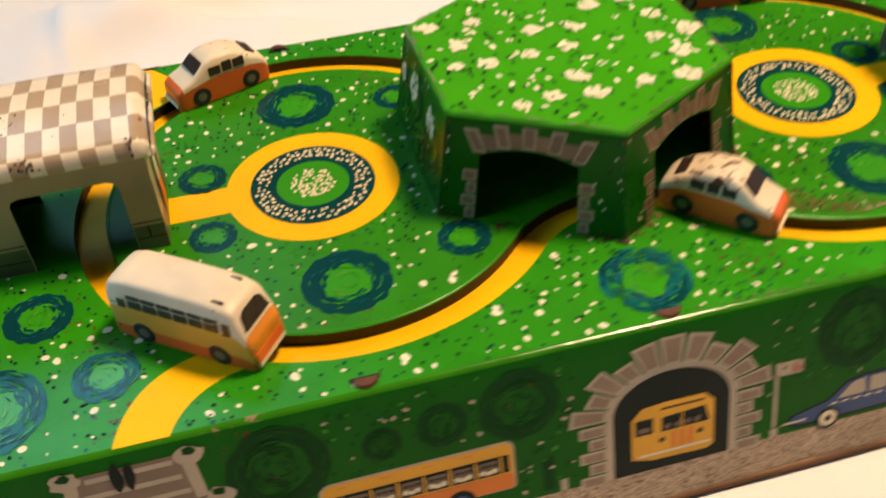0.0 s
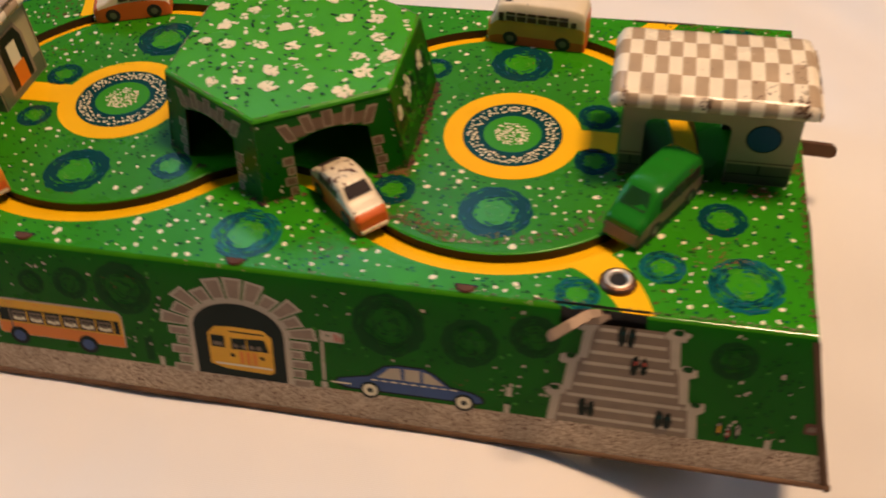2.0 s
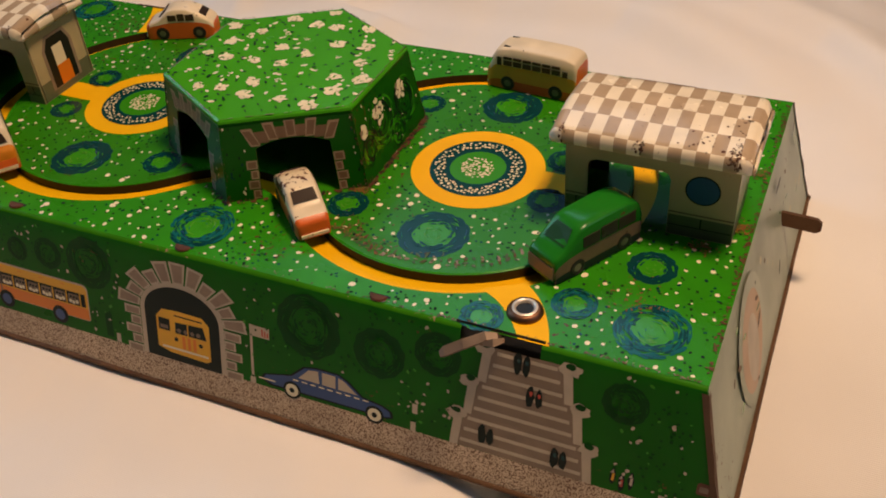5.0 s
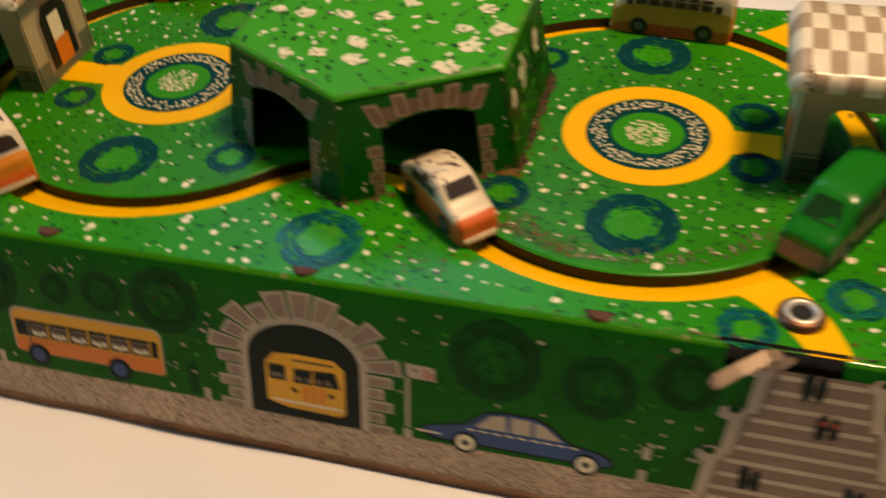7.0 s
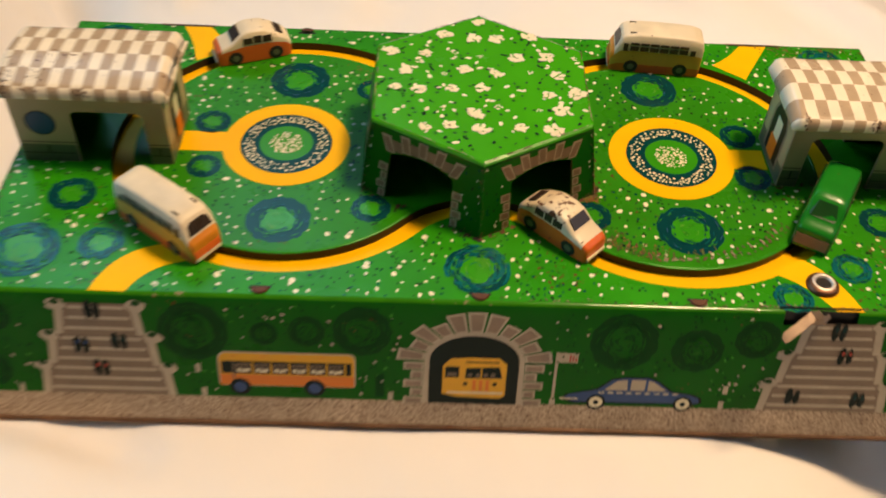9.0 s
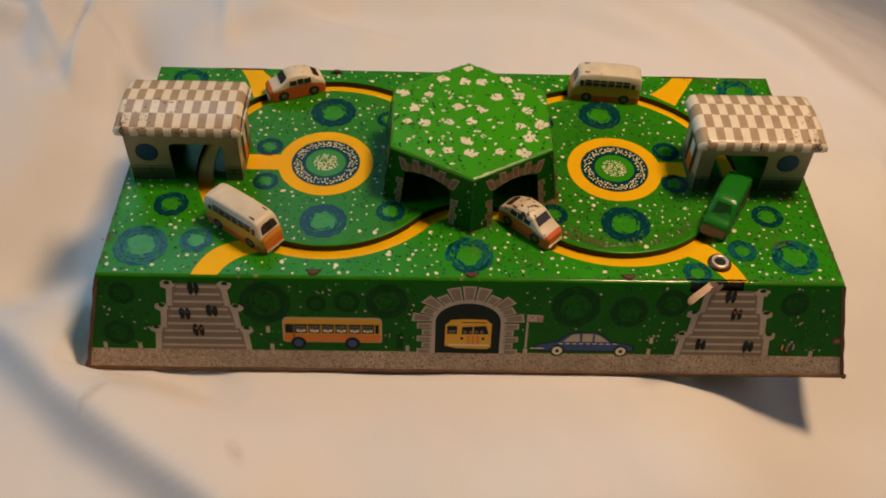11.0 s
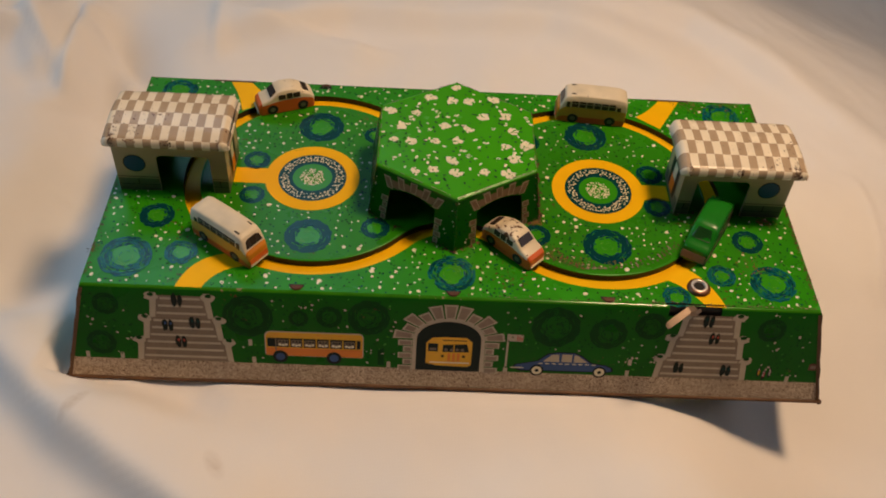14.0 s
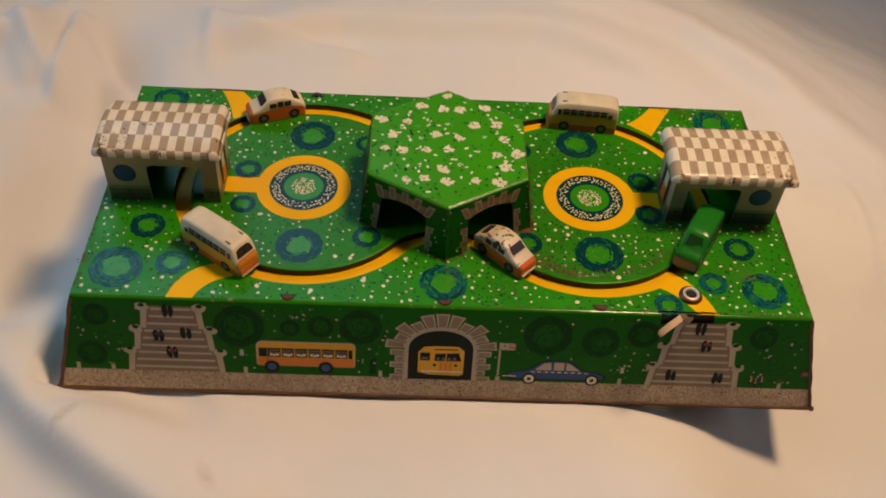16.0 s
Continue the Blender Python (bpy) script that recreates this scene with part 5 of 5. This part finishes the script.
# added black plate that stands for the shade inside the lever's slot
sh = Sheet(on_front)
sh.box(1.095, -0.01, 1.40, 0.13, M_BLACK, -28)
sh.done("slot_hollow", toy, "black plate for the shade behind the slot")


# ---------------------------------------------------------------- tin fittings
def lathe(name, cx, cy, rows, m, parent, label="", n=28):
    v = [(cx + r * math.cos(2 * math.pi * k / n), cy + r * math.sin(2 * math.pi * k / n), z) for r, z in rows for k in range(n)]
    f = [(i * n + k, i * n + (k + 1) % n, (i + 1) * n + (k + 1) % n, (i + 1) * n + k) for i in range(len(rows) - 1) for k in range(n)]
    return mesh_object(name, v, f, m, parent=parent, label=label, smooth=True)


eyelet = lathe("eyelet", 1.277, -0.715, [(0.062, 0.0), (0.060, 0.010), (0.052, 0.019), (0.043, 0.022), (0.036, 0.018)], M_STEEL, toy, "shiny steel eyelet")
lathe("inner_rim", 1.277, -0.715, [(0.044, 0.0215), (0.040, 0.0245), (0.034, 0.0235), (0.030, 0.0185), (0.029, 0.010)], M_BRIGHT, eyelet, "bright polished inner rim")
# flat black disc paints the shade down the eyelet
sh = Sheet(on_deck)
sh.disc(1.288, -0.715, 0.0305, M_BLACK, 22, 24)
sh.done("eyelet_hole", eyelet, "black disc for the shade in the hole")

for tx, ty, sg in ((-0.811, -0.819, -1), (-0.011, -0.822, -1), (0.790, -0.822, -1), (-0.805, 0.853, 1), (0.805, 0.853, 1)):
    v, f = [], []
    for t in range(7):
        a = math.pi * t / 6
        v += [(tx - 0.034 * math.cos(a), ty + 0.012 * -sg + sg * 0.030 * math.sin(a), 0.004), (tx - 0.030 * math.cos(a), ty + 0.012 * -sg + sg * 0.026 * math.sin(a), 0.010)]
    for t in range(6):
        f.append((2 * t, 2 * t + 2, 2 * t + 3, 2 * t + 1))
    f.append(tuple(range(1, 14, 2)))
    tab = mesh_object("bent_tab", v, f, M_TABTIN, parent=toy, label="brown bent fixing tab")
    sh = Sheet(on_deck)
    sh.place = lambda u, v, h: (u, v, h)
    sh.box(tx - 0.040, ty - sg * 0.024, tx + 0.040, ty - sg * 0.010, M_BLACK, 2)
    sh.done("tab_slit", tab, "dark slit")


def bent_strip(name, points, width_axis, width, thick, m, parent, label):
    """A flat metal strip through points; its width lies along width_axis."""
    v, f = [], []
    w = Vector(width_axis).normalized() * width / 2
    pts = [Vector(p) for p in points]
    for k, p in enumerate(pts):
        d = (pts[min(k + 1, len(pts) - 1)] - pts[max(k - 1, 0)]).normalized()
        nrm = d.cross(w).normalized() * thick / 2
        q = 0.55 if k in (0, len(pts) - 1) else 1.0
        v += [tuple(p + w * q + nrm), tuple(p - w * q + nrm), tuple(p - w * q - nrm), tuple(p + w * q - nrm)]
    for k in range(len(pts) - 1):
        for j in range(4):
            a, b = k * 4 + j, k * 4 + (j + 1) % 4
            f.append((a, b, b + 4, a + 4))
    f += [(0, 3, 2, 1), tuple(len(v) - 4 + i for i in range(4))]
    return mesh_object(name, v, f, m, parent=parent, label=label)


lever = bent_strip("start_lever", [(1.078, -0.962, -0.030), (1.088, -0.952, -0.024), (1.14, -0.915, -0.008), (1.200, -0.870, 0.004), (1.235, -0.858, -0.002), (1.245, -0.79, -0.03), (1.245, -0.70, -0.06)],
                   (-0.5, 0.8, 0.25), 0.036, 0.008, M_LEVER, toy, "bent bright steel start lever")
bent_strip("lever_tongue", [(1.190, -0.895, -0.006), (1.232, -0.888, 0.002), (1.262, -0.866, 0.004)], (-0.35, 0.75, 0.5), 0.026, 0.006, M_LEVER, lever, "")
key = bent_strip("winding_shaft", [(1.89, 0.45, -0.28), (1.97, 0.45, -0.29), (2.095, 0.45, -0.296), (2.115, 0.45, -0.297)], (0, 0.3, 1), 0.056, 0.030, M_RUST, toy, "flat rusty winding shaft at the end panel")
# slits along the back edge of the deck
for a, b in ((-1.494, -1.228), (1.239, 1.506)):
    sh = Sheet(on_deck)
    sh.box(a, 0.862, b, 0.874, M_STEEL, 2)
    sh.box(a + 0.01, 0.857, b - 0.01, 0.862, M_BLACK, 3)
    sh.done("back_slot", toy, "bare slot edge in the tin")


# ---------------------------------------------------------------- vehicles
def vehicle(name, length, stations, width, side_mats, windows, label, category, nose, roof_marks=0):
    """A stamped tin body. stations: place along the length from the tail (0) to the nose (1), width factor, belt and roof heights."""
    root = new(name)
    tagged(root, label, category, "vehicles on the road")
    lowm, midm, beltm, roofm, frontm = side_mats
    v, f, idx = [], [], []
    for t, wf, belt, top in stations:
        x = (t - 0.5) * length
        w = width / 2 * wf
        zb = belt
        pts = [(-w * 0.99, 0.0), (-w, zb * 0.36), (-w, zb), (-w * 0.96, zb + (top - zb) * 0.60), (-w * 0.84, zb + (top - zb) * 0.93), (-w * 0.45, top)]
        pts += [(-a, b) for a, b in pts[::-1]]
        v += [(x, a, b) for a, b in pts]
    n = 12
    mats = [lowm, beltm, roofm, frontm, midm]
    for i in range(len(stations) - 1):
        for j in range(n - 1):
            f.append((i * n + j, (i + 1) * n + j, (i + 1) * n + j + 1, i * n + j + 1))
            k = min(j, n - 2 - j)
            nose_part = stations[i][0] > nose and k >= 2
            idx.append(3 if nose_part else (0, 4, 1, 2, 2, 2)[k])
    for i, flip in ((0, False), (len(stations) - 1, True)):
        base = [i * n + j for j in range(n)]
        f.append(tuple(base[::-1] if flip else base))
        idx.append(0 if not flip else 3)
    # turn the faces outwards
    f = [t[::-1] for t in f]
    body = mesh_object("body", [tuple(c * S for c in p) for p in v], f, mats, idx, parent=root, smooth=False, convert=False)
    for p in body.data.polygons:
        p.use_smooth = True
    sub = body.modifiers.new("rounding", "SUBSURF")
    sub.levels = sub.render_levels = 2
    crease = body.data.attributes.new("crease_edge", "FLOAT", "EDGE")
    for e, c in zip(body.data.edges, crease.data):
        a, b = (body.data.vertices[i].co for i in e.vertices)
        c.value = 0.8 if a.z < 0.0005 and b.z < 0.0005 else 0.42

    def side_at(t, z, sg, h):
        """A point on the body's side."""
        for a, b in zip(stations, stations[1:]):
            if a[0] <= t <= b[0]:
                q = (t - a[0]) / max(1e-6, b[0] - a[0])
                wf, belt, top = (a[k] + (b[k] - a[k]) * q for k in (1, 2, 3))
                break
        w = width / 2 * wf
        if z <= belt:
            y = w
        else:
            e = (z - belt) / max(1e-6, top - belt)
            y = w * (1 - 0.04 * e / 0.60) if e < 0.60 else w * (0.96 - 0.12 * (e - 0.60) / 0.33)
        return ((t - 0.5) * length, sg * (y + h), z)

    for sg in (-1, 1):
        for t0, t1, z0, z1 in windows:
            pts = [(t0, z0), (t1, z0), (t1, z1), (t0, z1)]
            vv = [side_at(t, z, sg, 0.0025) for t, z in pts]
            vv += [side_at(t, z, sg, -0.001) for t, z in pts]
            ff = [(0, 1, 2, 3), (0, 4, 5, 1), (1, 5, 6, 2), (2, 6, 7, 3), (3, 7, 4, 0)]
            mesh_object("window", [tuple(c * S for c in p) for p in vv], ff, M_GLASSPRINT, parent=root, convert=False)
        # wheels, half sunk in the sides
        for t in (0.22, 0.76):
            cx, cy, cz = side_at(t, 0.030, sg, 0.0)
            vv, ff, ii = [], [], []
            rows = [(0.033, -0.012), (0.033, 0.0005), (0.027, 0.0022), (0.016, 0.0016), (0.012, 0.0022), (0.0005, 0.0026)]
            m = 18
            for r, o in rows:
                vv += [((cx + r * math.cos(2 * math.pi * k / m)) * S, (cy + sg * o) * S, (cz + r * math.sin(2 * math.pi * k / m)) * S) for k in range(m)]
            rings = [[(i * m + k, i * m + (k + 1) % m, (i + 1) * m + (k + 1) % m, (i + 1) * m + k) for k in range(m)] for i in range(len(rows) - 1)]
            wheel = mesh_object("wheel", vv[:4 * m], sum(rings[:3], []), M_TYRE, parent=root, convert=False)
            mesh_object("hub", vv[3 * m:], [tuple(c - 3 * m for c in q) for q in sum(rings[3:], [])], M_PLINTH, parent=wheel, convert=False)
    return root, body


def window_row(t0, t1, z0, z1, n, gap=0.014):
    w = (t1 - t0 - gap * (n - 1)) / n
    return [(t0 + k * (w + gap), t0 + k * (w + gap) + w, z0, z1) for k in range(n)]


BUS = [(0.0, 0.92, 0.095, 0.155), (0.025, 0.97, 0.108, 0.180), (0.12, 1.0, 0.114, 0.194), (0.30, 1.0, 0.115, 0.198), (0.70, 1.0, 0.115, 0.198), (0.84, 1.0, 0.115, 0.190),
       (0.90, 0.99, 0.112, 0.178), (0.965, 0.96, 0.085, 0.108), (1.0, 0.90, 0.045, 0.088)]
CAR = [(0.0, 0.84, 0.045, 0.070), (0.05, 0.94, 0.070, 0.090), (0.20, 1.0, 0.085, 0.125), (0.36, 1.0, 0.088, 0.152), (0.56, 1.0, 0.088, 0.154), (0.66, 0.99, 0.085, 0.142),
       (0.80, 0.98, 0.076, 0.100), (0.94, 0.95, 0.066, 0.082), (1.0, 0.88, 0.035, 0.066)]
VAN = [(0.0, 0.90, 0.07, 0.125), (0.04, 0.97, 0.085, 0.160), (0.15, 1.0, 0.092, 0.180), (0.35, 1.0, 0.094, 0.186), (0.64, 1.0, 0.094, 0.184), (0.72, 1.0, 0.092, 0.174),
       (0.88, 0.98, 0.084, 0.116), (0.965, 0.96, 0.070, 0.100), (1.0, 0.92, 0.050, 0.090)]



def cross_panel(root, pts, m, name, label=""):
    """A thin panel across the body, such as a windscreen; pts are its four corners."""
    n = len(pts)
    a, b, c = Vector(pts[0]), Vector(pts[1]), Vector(pts[2])
    nrm = (b - a).cross(c - a).normalized() * 0.003
    v = [tuple((Vector(p) + nrm) * S) for p in pts] + [tuple((Vector(p) - nrm) * S) for p in pts]
    f = [tuple(range(n)), tuple(range(2 * n - 1, n - 1, -1))] + [(k, k + n, (k + 1) % n + n, (k + 1) % n) for k in range(n)]
    return mesh_object(name, v, f, m, parent=root, label=label, convert=False)


def make_bus(paint, label):
    L = 0.42
    wins = window_row(0.17, 0.80, 0.116, 0.138, 6) + window_row(0.17, 0.80, 0.144, 0.156, 6) + [(0.825, 0.875, 0.112, 0.150), (0.09, 0.145, 0.112, 0.138)]
    root, body = vehicle("toy_bus", L, BUS, 0.150, paint, wins, label, "toy bus", 0.955)
    for sg in (-1, 1):
        for k in range(4):
            t = 0.30 + 0.15 * k
            x = (t - 0.5) * L
            cross_panel(root, [(x, sg * 0.048, 0.1905), (x + 0.030, sg * 0.048, 0.1905), (x + 0.030, sg * 0.042, 0.1925), (x, sg * 0.042, 0.1925)], M_GLASSPRINT, "roof_mark")
    xa, xb = (0.912 - 0.5) * L, (0.955 - 0.5) * L
    cross_panel(root, [(xa, -0.030, 0.165), (xa, 0.030, 0.165), (xa + 0.003, 0.046, 0.155), (xb, 0.054, 0.121), (xb, -0.054, 0.121), (xa + 0.003, -0.046, 0.155)], M_GLASSPRINT, "windscreen", "dark windscreen")
    xn = 0.5 * L
    cross_panel(root, [(xn - 0.001, -0.062, 0.052), (xn - 0.001, 0.062, 0.052), (xn + 0.003, 0.062, 0.023), (xn + 0.003, -0.062, 0.023)], M_VEHRED, "nose_stripe", "red-orange stripe across the nose")
    cross_panel(root, [(xn + 0.004, -0.060, 0.022), (xn + 0.004, 0.060, 0.022), (xn + 0.004, 0.060, 0.008), (xn + 0.004, -0.060, 0.008)], M_CREAM, "bumper")
    return root


def make_car(paint, label):
    L = 0.345
    wins = [(0.26, 0.38, 0.095, 0.126), (0.40, 0.50, 0.095, 0.130), (0.52, 0.64, 0.095, 0.124)]
    root, body = vehicle("toy_car", L, CAR, 0.135, paint, wins, label, "toy car", 0.93)
    xa, xb = (0.675 - 0.5) * L, (0.775 - 0.5) * L
    cross_panel(root, [(xa, -0.042, 0.141), (xa, 0.042, 0.141), (xb, 0.046, 0.109), (xb, -0.046, 0.109)], M_GLASSPRINT, "windscreen", "dark windscreen")
    xa, xb = (0.10 - 0.5) * L, (0.19 - 0.5) * L
    cross_panel(root, [(xa, -0.038, 0.105), (xa, 0.038, 0.105), (xb, 0.038, 0.124), (xb, -0.038, 0.124)], M_GLASSPRINT, "rear_window", "dark rear window")
    xn = 0.5 * L
    cross_panel(root, [(xn + 0.004, -0.052, 0.022), (xn + 0.004, 0.052, 0.022), (xn + 0.004, 0.052, 0.010), (xn + 0.004, -0.052, 0.010)], M_CREAM, "bumper")
    return root


def make_van(paint, label, green=True):
    L = 0.40
    wins = [(0.10, 0.30, 0.100, 0.142), (0.315, 0.50, 0.100, 0.146), (0.515, 0.70, 0.100, 0.142)]
    root, body = vehicle("toy_estate_car", L, VAN, 0.150, paint, wins, label, "toy car", 0.95)
    xa, xb = (0.745 - 0.5) * L, (0.865 - 0.5) * L
    cross_panel(root, [(xa, -0.036, 0.167), (xa, 0.036, 0.167), (xb - 0.012, 0.052, 0.126), (xb, 0.046, 0.120), (xb, -0.046, 0.120), (xb - 0.012, -0.052, 0.126)], M_SCREEN, "windscreen", "dull dark green windscreen")
    xn = 0.5 * L
    cross_panel(root, [(xn + 0.001, -0.064, 0.066), (xn + 0.001, 0.064, 0.066), (xn + 0.003, 0.064, 0.016), (xn + 0.003, -0.064, 0.016)], M_VEHTAN if green else M_VEHBROWN, "grille", "brown radiator grille")
    return root


def set_on_road(root, x, y, turn=0):
    """Puts a vehicle on the road nearest to the place, heading anticlockwise, or turned from that."""
    k = min(range(len(ROAD)), key=lambda i: (ROAD[i][0] - x) ** 2 + (ROAD[i][1] - y) ** 2)
    (xa, ya), (xb, yb) = ROAD[k - 2], ROAD[(k + 2) % len(ROAD)]
    px, py = ROAD[k]
    wx, wy, wz = W(px, py, 0.006)
    root.matrix_world = pose(wx, wy, wz, 0, 0, math.degrees(math.atan2(yb - ya, xb - xa)) + turn)


CREAMBUS = (M_VEHRED, M_VEHYEL, M_VEHCREAM, M_VEHCREAM, M_VEHORANGE)
CREAMCAR = (M_VEHRED, M_VEHRED, M_VEHCREAM, M_VEHCREAM, M_VEHRED)
set_on_road(make_bus(CREAMBUS, "cream and orange tin toy bus, chipped paint"), -1.19, -0.54)
set_on_road(make_car(CREAMCAR, "cream and orange tin toy saloon car"), -1.06, 0.66)
set_on_road(make_bus(CREAMBUS, "cream and yellow tin toy bus, worn roof"), 0.84, 0.735)
set_on_road(make_car(CREAMCAR, "cream tin toy car with a red nose"), 0.30, -0.48)
set_on_road(make_van((M_VEHSILL, M_VEHTAN, M_VEHGREEN, M_VEHGREEN, M_VEHGREEN), "glossy green tin toy estate car"), 1.375, -0.37, 180)
set_on_road(make_van((M_VEHBROWN, M_VEHBROWN, M_VEHBROWN, M_VEHBROWN, M_VEHBROWN), "brown tin toy estate car inside the tunnel, darkened by painted shade", False), 0.0, 0.34)
